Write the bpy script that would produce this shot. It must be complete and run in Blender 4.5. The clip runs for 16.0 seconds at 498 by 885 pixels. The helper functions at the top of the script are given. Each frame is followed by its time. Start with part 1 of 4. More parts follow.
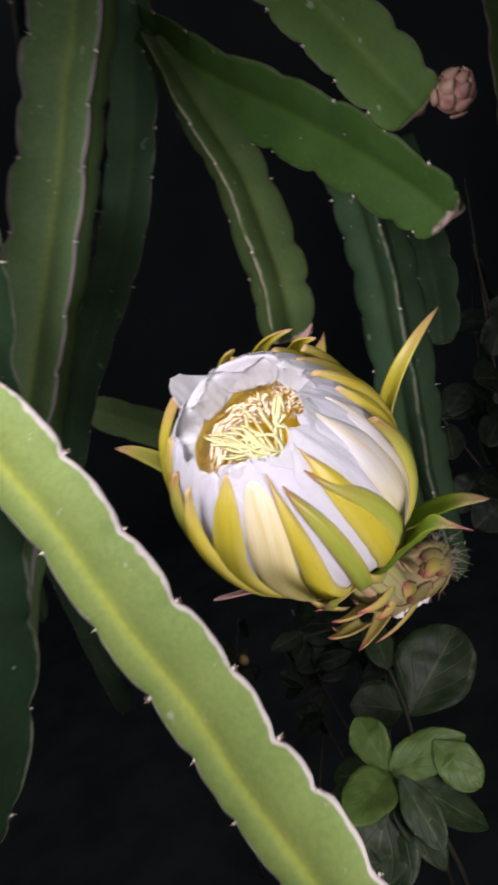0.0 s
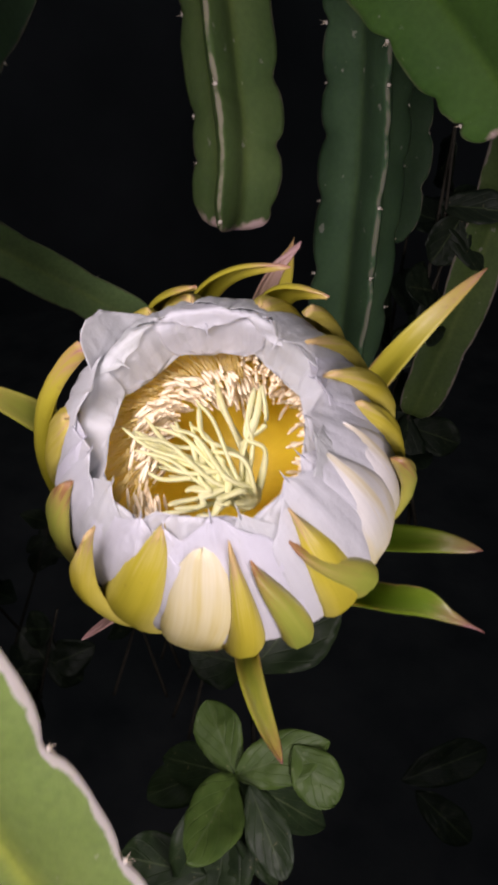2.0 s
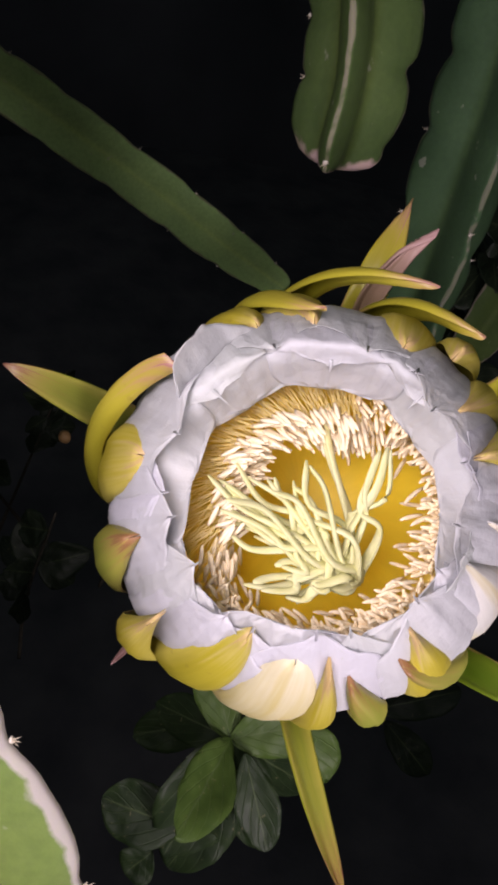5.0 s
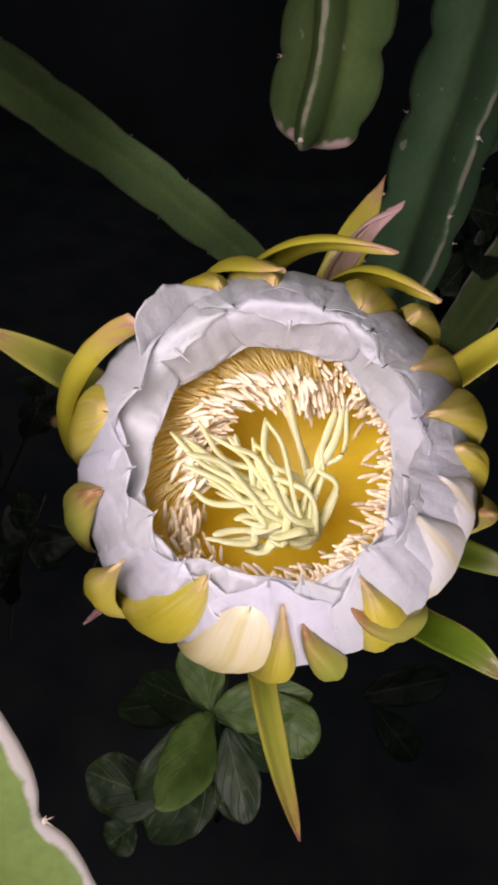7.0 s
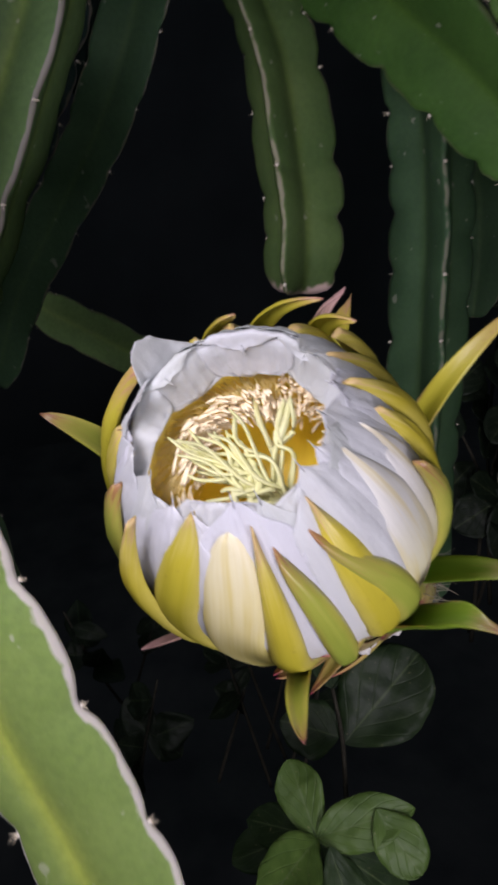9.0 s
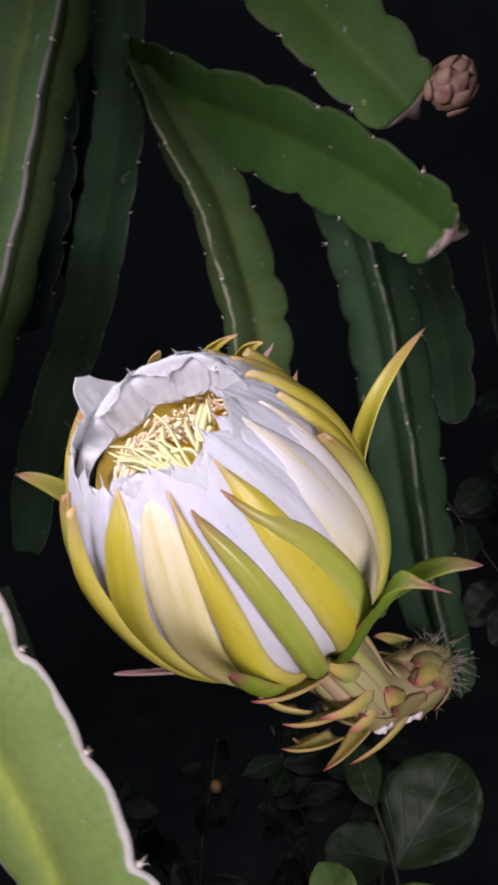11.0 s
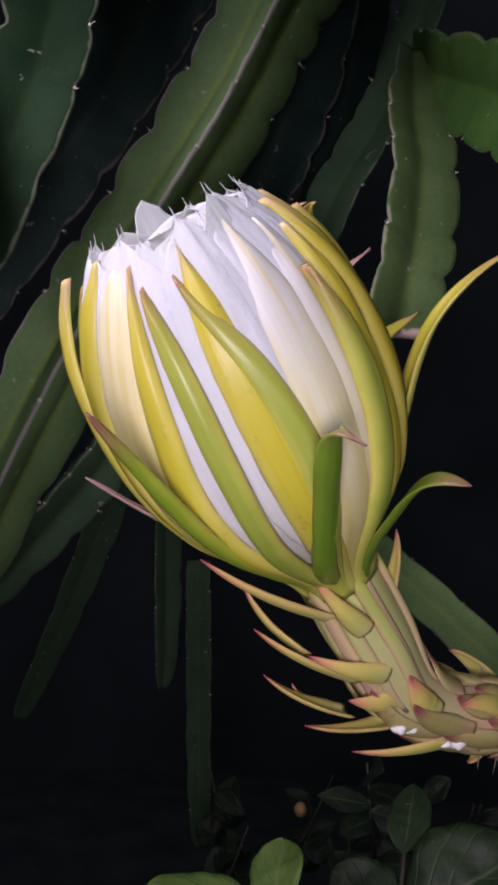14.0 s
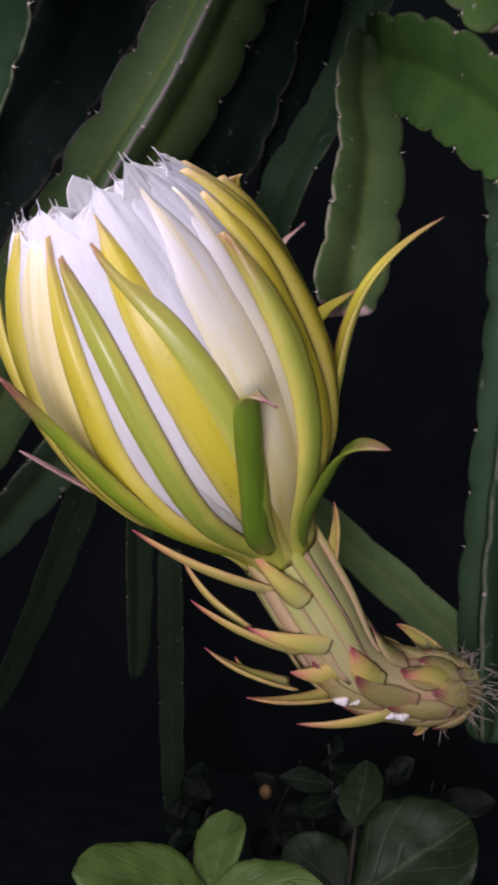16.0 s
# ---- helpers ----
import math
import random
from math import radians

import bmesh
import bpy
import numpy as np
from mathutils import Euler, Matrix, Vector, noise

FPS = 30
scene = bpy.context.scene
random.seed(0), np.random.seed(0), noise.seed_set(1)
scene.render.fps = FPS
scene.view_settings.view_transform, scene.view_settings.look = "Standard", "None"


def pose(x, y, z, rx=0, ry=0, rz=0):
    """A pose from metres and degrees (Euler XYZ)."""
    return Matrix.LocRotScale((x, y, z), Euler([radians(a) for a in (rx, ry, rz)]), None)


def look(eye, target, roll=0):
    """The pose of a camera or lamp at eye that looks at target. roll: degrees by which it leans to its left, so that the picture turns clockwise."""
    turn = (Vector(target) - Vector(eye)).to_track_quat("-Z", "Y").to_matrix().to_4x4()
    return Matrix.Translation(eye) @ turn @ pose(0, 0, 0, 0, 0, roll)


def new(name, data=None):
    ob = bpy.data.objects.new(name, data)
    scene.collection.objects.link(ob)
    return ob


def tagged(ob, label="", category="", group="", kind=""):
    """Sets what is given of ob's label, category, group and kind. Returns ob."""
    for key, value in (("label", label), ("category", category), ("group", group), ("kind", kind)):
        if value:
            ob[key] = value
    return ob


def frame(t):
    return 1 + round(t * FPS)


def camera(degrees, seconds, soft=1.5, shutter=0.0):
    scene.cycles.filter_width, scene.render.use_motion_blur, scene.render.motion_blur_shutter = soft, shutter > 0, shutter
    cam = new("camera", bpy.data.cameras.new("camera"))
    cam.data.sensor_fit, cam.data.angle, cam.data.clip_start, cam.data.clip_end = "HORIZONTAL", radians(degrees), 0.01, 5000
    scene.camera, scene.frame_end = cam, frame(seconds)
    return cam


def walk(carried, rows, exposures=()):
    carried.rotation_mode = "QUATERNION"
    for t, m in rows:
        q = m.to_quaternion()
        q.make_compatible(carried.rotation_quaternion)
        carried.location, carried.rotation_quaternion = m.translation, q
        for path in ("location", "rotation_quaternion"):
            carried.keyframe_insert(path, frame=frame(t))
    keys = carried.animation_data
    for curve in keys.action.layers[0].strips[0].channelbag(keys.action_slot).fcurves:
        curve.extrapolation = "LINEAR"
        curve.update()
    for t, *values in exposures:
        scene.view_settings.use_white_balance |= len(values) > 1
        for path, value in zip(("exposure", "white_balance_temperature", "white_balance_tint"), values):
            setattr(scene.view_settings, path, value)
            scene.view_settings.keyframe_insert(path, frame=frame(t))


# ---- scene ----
cam = camera(33.83, 16.0, soft=3.3, shutter=0.45)
EXPOSURES = [(0.0, -0.27, 6400, 13), (0.5, -0.45, 6600, 15), (1.0, -0.57, 6750, 16), (2.0, -0.54, 6700, 15), (3.0, -0.50, 6650, 15), (3.5, -0.48, 6700, 16), (7.0, -0.52, 6700, 16), (8.0, -0.58, 6600, 15), (8.5, -0.64, 6500, 14),
             (9.0, -0.60, 6200, 9), (9.5, -0.50, 6200, 12), (10.2, -0.40, 6200, 16), (12.3, -0.32, 6100, 18), (16.0, -0.25, 6100, 19)]
walk(cam, [
    (0.0, pose(-0.1379, -0.3357, 0.1421, 70.99, 14.61, -23.44)),
    (0.5, pose(-0.1201, -0.2780, 0.1428, 67.75, 15.60, -28.83)),
    (1.0, pose(-0.1119, -0.2516, 0.1457, 65.06, 11.84, -29.49)),
    (1.5, pose(-0.1157, -0.2350, 0.1446, 60.51, 4.47, -28.72)),
    (2.0, pose(-0.1140, -0.1871, 0.1547, 55.69, -1.77, -30.23)),
    (2.5, pose(-0.1217, -0.1573, 0.1603, 52.00, -6.93, -31.43)),
    (3.0, pose(-0.1222, -0.1438, 0.1618, 49.98, -10.96, -31.61)),
    (3.5, pose(-0.1253, -0.1302, 0.1640, 48.09, -12.48, -29.95)),
    (4.0, pose(-0.1152, -0.1216, 0.1618, 46.07, -10.87, -26.63)),
    (6.5, pose(-0.1082, -0.1304, 0.1603, 45.04, -8.50, -25.05)),
    (7.0, pose(-0.1063, -0.1345, 0.1601, 45.00, -9.18, -25.20)),
    (7.5, pose(-0.1000, -0.1393, 0.1535, 46.42, -7.58, -26.07)),
    (8.0, pose(-0.1080, -0.1575, 0.1544, 51.69, -4.49, -25.55)),
    (8.5, pose(-0.1089, -0.1878, 0.1511, 58.36, -0.54, -23.90)),
    (9.0, pose(-0.1054, -0.2272, 0.1397, 64.07, 3.34, -22.50)),
    (9.5, pose(-0.0980, -0.2792, 0.1220, 71.72, 8.41, -22.30)),
    (10.0, pose(-0.1311, -0.2781, 0.1151, 77.65, 15.18, -27.72)),
    (10.2, pose(-0.1303, -0.2794, 0.1072, 77.94, 17.77, -28.92)),
    (10.9, pose(-0.0985, -0.2862, 0.0834, 80.13, 13.14, -21.61)),
    (11.6, pose(-0.0393, -0.2987, 0.0392, 85.34, 4.56, -9.50)),
    (12.3, pose(-0.0075, -0.3055, 0.0154, 88.56, -0.07, -4.22)),
    (12.5, pose(-0.0077, -0.3066, 0.0102, 89.77, -1.08, -1.46)),
    (13.0, pose(0.0008, -0.3071, -0.0047, 90.55, -2.95, 3.24)),
    (13.5, pose(0.0073, -0.3032, -0.0141, 90.70, -3.74, 5.10)),
    (14.0, pose(0.0167, -0.2991, -0.0171, 90.74, -4.07, 5.87)),
    (14.5, pose(0.0219, -0.2967, -0.0201, 90.90, -4.00, 6.10)),
    (15.0, pose(0.0252, -0.2917, -0.0227, 90.77, -4.16, 6.19)),
    (15.5, pose(0.0294, -0.2894, -0.0228, 90.82, -3.68, 6.52)),
    (16.0, pose(0.0378, -0.2996, -0.0251, 90.65, -3.50, 5.22)),
], exposures=EXPOSURES)

# ---- world and the torch ----
world = bpy.data.worlds.new("night")
scene.world = world
world.use_nodes = True
world.node_tree.nodes["Background"].inputs[0].default_value = (0.60, 0.72, 0.74, 1)
world.node_tree.nodes["Background"].inputs[1].default_value = 0.15


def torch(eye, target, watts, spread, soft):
    """A fixed stand-in for the phone's torch at eye: a wide beam that fades towards its rim."""
    lamp = bpy.data.lights.new("torch_stand_in", "SPOT")
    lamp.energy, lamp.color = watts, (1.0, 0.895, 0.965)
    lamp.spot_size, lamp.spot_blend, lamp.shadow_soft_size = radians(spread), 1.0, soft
    new("torch_stand_in", lamp).matrix_world = look(eye, target)


# one moving torch stands as three fixed lamps, all lit at once: a little way off, above the open flower, low in front
# of it
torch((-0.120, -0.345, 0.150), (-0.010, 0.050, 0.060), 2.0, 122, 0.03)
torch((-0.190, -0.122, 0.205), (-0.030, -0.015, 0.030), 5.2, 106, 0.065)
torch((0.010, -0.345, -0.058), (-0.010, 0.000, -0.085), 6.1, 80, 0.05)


# ---- materials ----
def material(name, rough=0.5, spec=0.5):
    m = bpy.data.materials.new(name)
    m.use_nodes = True
    b = m.node_tree.nodes["Principled BSDF"]
    b.inputs["Roughness"].default_value = rough
    b.inputs["Specular IOR Level"].default_value = spec
    return m, m.node_tree, b


def node(tree, kind, **sets):
    n = tree.nodes.new(kind)
    for key, value in sets.items():
        n.inputs[key].default_value = value
    return n


def ramp(tree, source, stops):
    n = tree.nodes.new("ShaderNodeValToRGB")
    e = n.color_ramp.elements
    while len(e) < len(stops):
        e.new(0.5)
    for el, (p, c) in zip(e, stops):
        el.position, el.color = p, (*c, 1)
    tree.links.new(source, n.inputs[0])
    return n.outputs[0]


def mixed(tree, a, b, fac, how="MIX"):
    n = tree.nodes.new("ShaderNodeMix")
    n.data_type, n.blend_type = "RGBA", how
    for value, sock in ((a, n.inputs[6]), (b, n.inputs[7]), (fac, n.inputs[0])):
        if isinstance(value, tuple):
            sock.default_value = (*value, 1)
        elif isinstance(value, float):
            sock.default_value = value
        else:
            tree.links.new(value, sock)
    return n.outputs[2]


def maths(tree, op, a, b=0.0):
    n = tree.nodes.new("ShaderNodeMath")
    n.operation = op
    for value, sock in ((a, n.inputs[0]), (b, n.inputs[1])):
        if isinstance(value, (int, float)):
            sock.default_value = value
        else:
            tree.links.new(value, sock)
    return n.outputs[0]


def uv(tree, sx=1.0, sy=1.0):
    """The two UV values, and the UVs stretched by sx, sy."""
    t = tree.nodes.new("ShaderNodeUVMap")
    sep = tree.nodes.new("ShaderNodeSeparateXYZ")
    tree.links.new(t.outputs[0], sep.inputs[0])
    mp = tree.nodes.new("ShaderNodeMapping")
    mp.inputs["Scale"].default_value = (sx, sy, 1)
    tree.links.new(t.outputs[0], mp.inputs[0])
    return sep.outputs[0], sep.outputs[1], mp.outputs[0]


def noise_of(tree, vector, scale, detail=3.0):
    n = node(tree, "ShaderNodeTexNoise", Scale=scale, Detail=detail)
    if vector is not None:
        tree.links.new(vector, n.inputs["Vector"])
    return n.outputs["Fac"]


def object_vector(tree):
    return tree.nodes.new("ShaderNodeTexCoord").outputs["Object"]


def bump(tree, bsdf, height, strength, distance):
    n = node(tree, "ShaderNodeBump", Strength=strength, Distance=distance)
    tree.links.new(height, n.inputs["Height"])
    tree.links.new(n.outputs[0], bsdf.inputs["Normal"])


def petal_material(name, stops, rough=0.55, vein=0.5, sss=0.25, spots=0.0, crumple=0.0, edge=None, streak=0.0):
    """A petal or sepal: colours from base to tip, fine lengthwise veins, blotches, a little light through it."""
    m, t, b = material(name, rough, 0.3 if crumple else 0.5)
    u, v, stretched = uv(t, 9.0, 1.4)
    wander = noise_of(t, object_vector(t), 55.0, 4.0)
    streaks = noise_of(t, stretched, 2.6, 6.0)
    along = maths(t, "ADD", maths(t, "ADD", v, maths(t, "MULTIPLY", maths(t, "SUBTRACT", streaks, 0.5), 0.0 if crumple > 1.5 else 0.35)), maths(t, "MULTIPLY", maths(t, "SUBTRACT", wander, 0.5), 0.22))
    base = ramp(t, along, stops)
    lines = streaks
    tone = ramp(t, lines, [(0.3, (0.90, 0.90, 0.86)), (0.7, (1.03, 1.03, 1.01))])
    colour = mixed(t, base, tone, 0.7 * vein, "MULTIPLY")
    rnd = t.nodes.new("ShaderNodeObjectInfo").outputs["Random"]
    colour = mixed(t, colour, ramp(t, rnd, [(0.0, (0.9, 0.93, 0.85)), (1.0, (1.0, 1.0, 1.0))]), 0.8, "MULTIPLY")
    if streak:
        # yellow runs up from the base between the veins
        run = maths(t, "SUBTRACT", noise_of(t, uv(t, 3.2, 1.1)[2], 1.5, 5.0), maths(t, "MULTIPLY", v, 0.12))
        colour = mixed(t, colour, (0.68, 0.55, 0.10), maths(t, "MULTIPLY", ramp(t, run, [(0.40, (0.0, 0.0, 0.0)), (0.56, (1.0, 1.0, 1.0))]), streak))
    if edge:
        side = maths(t, "ABSOLUTE", maths(t, "SUBTRACT", maths(t, "MULTIPLY", u, 2.0), 1.0))
        side = maths(t, "ADD", side, maths(t, "MULTIPLY", maths(t, "SUBTRACT", wander, 0.5), 0.7))
        side = maths(t, "MULTIPLY", side, maths(t, "SUBTRACT", 1.0, maths(t, "POWER", v, 14.0)))
        colour = mixed(t, colour, edge, ramp(t, side, [(0.35, (0.0, 0.0, 0.0)), (1.0, (0.85, 0.85, 0.85))]))
        rim = ramp(t, side, [(0.96, (0.0, 0.0, 0.0)), (1.08, (0.5, 0.5, 0.5))])
        colour = mixed(t, colour, (0.46, 0.24, 0.15), rim)
    if spots:
        spot = ramp(t, noise_of(t, object_vector(t), 240.0, 2.0), [(0.66, (0.0, 0.0, 0.0)), (0.74, (1.0, 1.0, 1.0))])
        colour = mixed(t, colour, (0.25, 0.14, 0.05), maths(t, "MULTIPLY", spot, spots))
    t.links.new(colour, b.inputs["Base Color"])
    crinkle = maths(t, "ADD", maths(t, "MULTIPLY", lines, 0.45 if crumple else 1.0), maths(t, "MULTIPLY", mixed(t, noise_of(t, object_vector(t), 90.0, 4.0), noise_of(t, object_vector(t), 430.0, 4.0), 0.35), crumple))
    bump(t, b, crinkle, 0.12 * vein + 0.06 + 0.06 * crumple, 0.0006 + 0.0004 * crumple)
    through_light = t.nodes.new("ShaderNodeBsdfTranslucent")
    t.links.new(colour, through_light.inputs[0])
    mix = node(t, "ShaderNodeMixShader", Fac=sss)
    t.links.new(b.outputs[0], mix.inputs[1])
    t.links.new(through_light.outputs[0], mix.inputs[2])
    t.links.new(mix.outputs[0], t.nodes["Material Output"].inputs[0])
    return m


def cactus_material(name, flesh, deep, edge=(0.30, 0.27, 0.20), edge_at=0.93, cut_end=False, lit_valley=False, gloss=0.11, stripe=(1.18, 1.12, 0.95)):
    """Waxy green flesh: u runs from the valley (0) to the rib's edge (1), where it turns corky."""
    m, t, b = material(name, 0.55, gloss)
    u, v, stretched = uv(t, 2.0, 9.0)
    ob = object_vector(t)
    blotch = noise_of(t, ob, 34.0, 5.0)
    fine = noise_of(t, ob, 420.0, 3.0)
    green = mixed(t, deep, flesh, ramp(t, blotch, [(0.3, (0.0, 0.0, 0.0)), (0.72, (1.0, 1.0, 1.0))]))
    # paler valley flesh, painted brighter still to look lit on near and leaning stems
    rib = ramp(t, u, [(0.0, (1.75, 1.5, 0.95) if lit_valley else stripe), (0.48 if lit_valley else 0.38, (1.0, 1.0, 1.0)), (1.0, (0.9, 0.95, 0.95))])
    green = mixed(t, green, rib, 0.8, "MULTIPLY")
    green = mixed(t, green, ramp(t, fine, [(0.35, (0.8, 0.82, 0.8)), (0.65, (1.08, 1.08, 1.05))]), 0.5, "MULTIPLY")
    scar = ramp(t, noise_of(t, stretched, 6.0, 6.0), [(0.70, (0.0, 0.0, 0.0)), (0.76, (1.0, 1.0, 1.0))])
    green = mixed(t, green, (0.30, 0.28, 0.20), maths(t, "MULTIPLY", scar, 0.35))
    fleck = ramp(t, noise_of(t, ob, 150.0, 3.0), [(0.69, (0.0, 0.0, 0.0)), (0.73, (1.0, 1.0, 1.0))])
    green = mixed(t, green, (0.34, 0.34, 0.28), maths(t, "MULTIPLY", fleck, 0.4))
    wob = maths(t, "ADD", u, maths(t, "MULTIPLY", maths(t, "SUBTRACT", noise_of(t, ob, 110.0, 5.0), 0.5), 0.17))
    cork = ramp(t, wob, [(edge_at, (0.0, 0.0, 0.0)), (edge_at + 0.03, (1.0, 1.0, 1.0))])
    colour = mixed(t, green, edge, cork)
    if cut_end:
        rag = maths(t, "ADD", v, maths(t, "MULTIPLY", maths(t, "SUBTRACT", noise_of(t, ob, 75.0, 4.0), 0.5), 0.16))
        colour = mixed(t, colour, (0.46, 0.34, 0.31), ramp(t, rag, [(0.972, (0.0, 0.0, 0.0)), (0.990, (1.0, 1.0, 1.0))]))
    t.links.new(colour, b.inputs["Base Color"])
    rough = ramp(t, blotch, [(0.2, (0.48, 0.48, 0.48)), (0.8, (0.66, 0.66, 0.66))])
    t.links.new(rough, b.inputs["Roughness"])
    bump(t, b, mixed(t, fine, blotch, 0.5), 0.25, 0.0012)
    b.inputs["Subsurface Weight"].default_value = 0.12
    b.inputs["Subsurface Radius"].default_value = (0.003, 0.005, 0.001)
    b.inputs["Subsurface Scale"].default_value = 1.0
    return m


def plain_material(name, a, b2, scale, rough=0.7, relief=0.3, size=0.001):
    m, t, b = material(name, rough, 0.3)
    n = noise_of(t, object_vector(t), scale, 4.0)
    t.links.new(ramp(t, n, [(0.3, a), (0.7, b2)]), b.inputs["Base Color"])
    bump(t, b, n, relief, size)
    return m


def leaf_material(name, dark, light):
    m, t, b = material(name, 0.52, 0.3)
    u, v, stretched = uv(t, 1.0, 1.0)
    ob = object_vector(t)
    mid = maths(t, "ABSOLUTE", maths(t, "SUBTRACT", u, 0.5))
    # side veins run slantwise from the midrib
    slant = maths(t, "SUBTRACT", maths(t, "MULTIPLY", v, 6.0), maths(t, "MULTIPLY", mid, 5.0))
    wave = maths(t, "ABSOLUTE", maths(t, "SUBTRACT", maths(t, "FRACT", slant), 0.5))
    veins = ramp(t, wave, [(0.0, (1.0, 1.0, 1.0)), (0.09, (0.0, 0.0, 0.0))])
    rib = ramp(t, mid, [(0.0, (1.0, 1.0, 1.0)), (0.025, (0.0, 0.0, 0.0))])
    blot = noise_of(t, ob, 70.0, 5.0)
    colour = mixed(t, dark, light, ramp(t, blot, [(0.32, (0.0, 0.0, 0.0)), (0.7, (1.0, 1.0, 1.0))]))
    colour = mixed(t, colour, (0.10, 0.14, 0.06), maths(t, "MULTIPLY", veins, 0.14))
    colour = mixed(t, colour, (0.12, 0.16, 0.07), maths(t, "MULTIPLY", rib, 0.5))
    speck = ramp(t, noise_of(t, ob, 500.0, 2.0), [(0.68, (0.0, 0.0, 0.0)), (0.74, (1.0, 1.0, 1.0))])
    colour = mixed(t, colour, (0.25, 0.22, 0.12), maths(t, "MULTIPLY", speck, 0.4))
    t.links.new(colour, b.inputs["Base Color"])
    bump(t, b, maths(t, "SUBTRACT", blot, maths(t, "MULTIPLY", veins, 0.14)), 0.6, 0.002)
    return m


WHITE = petal_material("white_petal", [(0.0, (0.80, 0.74, 0.52)), (0.35, (0.82, 0.81, 0.81)), (0.7, (0.82, 0.82, 0.88))], 0.65, 0.35, 0.5, crumple=3.0)
CREAM = petal_material("cream_sepal", [(0.0, (0.58, 0.54, 0.06)), (0.32, (0.71, 0.63, 0.18)), (0.68, (0.80, 0.72, 0.40)), (1.0, (0.82, 0.77, 0.58))], 0.5, 0.45, 0.3, crumple=1.2, streak=0.42)
PALE = petal_material("pale_sepal", [(0.0, (0.66, 0.60, 0.10)), (0.22, (0.76, 0.69, 0.34)), (0.5, (0.82, 0.78, 0.60)), (0.8, (0.84, 0.82, 0.82)), (1.0, (0.88, 0.86, 0.88))], 0.6, 0.45, 0.4, crumple=1.6, streak=0.42)
YELLOW = petal_material("yellow_sepal", [(0.0, (0.58, 0.56, 0.14)), (0.3, (0.48, 0.43, 0.030)), (0.84, (0.55, 0.46, 0.045)), (0.96, (0.60, 0.50, 0.13)), (1.0, (0.58, 0.41, 0.19))], 0.42, 0.5, 0.2, spots=0.25, edge=(0.64, 0.56, 0.14))
OLIVE = petal_material("olive_sepal", [(0.0, (0.50, 0.52, 0.08)), (0.3, (0.25, 0.32, 0.040)), (0.80, (0.34, 0.36, 0.06)), (0.97, (0.38, 0.28, 0.08)), (1.0, (0.30, 0.15, 0.07))], 0.38, 0.35, 0.12, edge=(0.58, 0.52, 0.11))
GREEN = petal_material("green_sepal", [(0.0, (0.40, 0.44, 0.05)), (0.2, (0.21, 0.30, 0.015)), (0.80, (0.19, 0.27, 0.02)), (0.95, (0.24, 0.14, 0.06)), (1.0, (0.18, 0.06, 0.06))], 0.36, 0.35, 0.12, edge=(0.42, 0.42, 0.05))
STRAP = petal_material("strap_sepal", [(0.0, (0.22, 0.29, 0.03)), (0.2, (0.10, 0.20, 0.012)), (0.70, (0.12, 0.20, 0.018)), (0.88, (0.22, 0.17, 0.06)), (1.0, (0.16, 0.06, 0.06))], 0.36, 0.35, 0.12, edge=(0.16, 0.24, 0.02))
HORN = petal_material("horn_sepal", [(0.0, (0.36, 0.38, 0.04)), (0.45, (0.42, 0.40, 0.02)), (0.85, (0.47, 0.40, 0.05)), (0.98, (0.48, 0.30, 0.14)), (1.0, (0.42, 0.20, 0.18))], 0.4, 0.5, 0.15, spots=0.25, edge=(0.50, 0.45, 0.04))
PINKISH = petal_material("pink_sepal", [(0.0, (0.42, 0.40, 0.10)), (0.5, (0.40, 0.27, 0.18)), (1.0, (0.42, 0.24, 0.25))], 0.5, 0.5, 0.15)
BRACT = petal_material("bract", [(0.0, (0.62, 0.62, 0.26)), (0.25, (0.60, 0.58, 0.14)), (0.62, (0.70, 0.56, 0.15)), (0.86, (0.70, 0.29, 0.18)), (1.0, (0.34, 0.05, 0.10))], 0.3, 0.5, 0.2, spots=0.15, edge=(0.76, 0.56, 0.20))
LOW_BRACT = petal_material("low_bract", [(0.0, (0.50, 0.28, 0.18)), (0.35, (0.46, 0.42, 0.15)), (0.70, (0.48, 0.38, 0.14)), (0.88, (0.34, 0.11, 0.10)), (1.0, (0.24, 0.05, 0.07))], 0.32, 0.6, 0.2, spots=0.35, edge=(0.56, 0.46, 0.22))
RIB = petal_material("tube_rib", [(0.0, (0.62, 0.42, 0.28)), (0.3, (0.60, 0.56, 0.26)), (0.7, (0.56, 0.58, 0.18)), (1.0, (0.52, 0.56, 0.11))], 0.3, 0.7, 0.15, edge=(0.66, 0.42, 0.27))
PINK_RIB = petal_material("pink_tube_rib", [(0.0, (0.58, 0.30, 0.22)), (0.4, (0.62, 0.42, 0.28)), (0.8, (0.62, 0.44, 0.26)), (1.0, (0.56, 0.52, 0.16))], 0.3, 0.7, 0.15, edge=(0.62, 0.52, 0.26))
TUBE = petal_material("flower_tube", [(0.0, (0.48, 0.47, 0.18)), (0.22, (0.62, 0.38, 0.24)), (0.40, (0.60, 0.50, 0.27)), (0.65, (0.58, 0.58, 0.24)), (1.0, (0.60, 0.63, 0.22))], 0.3, 0.7, 0.15, spots=0.3)
GOLD = petal_material("golden_lining", [(0.0, (0.95, 0.70, 0.040)), (0.6, (0.95, 0.72, 0.060)), (1.0, (0.95, 0.76, 0.18))], 0.5, 0.6, 0.02)
ANTHER = plain_material("anther", (0.98, 0.82, 0.56), (0.99, 0.88, 0.66), 900.0, 0.8, 0.6, 0.0004)
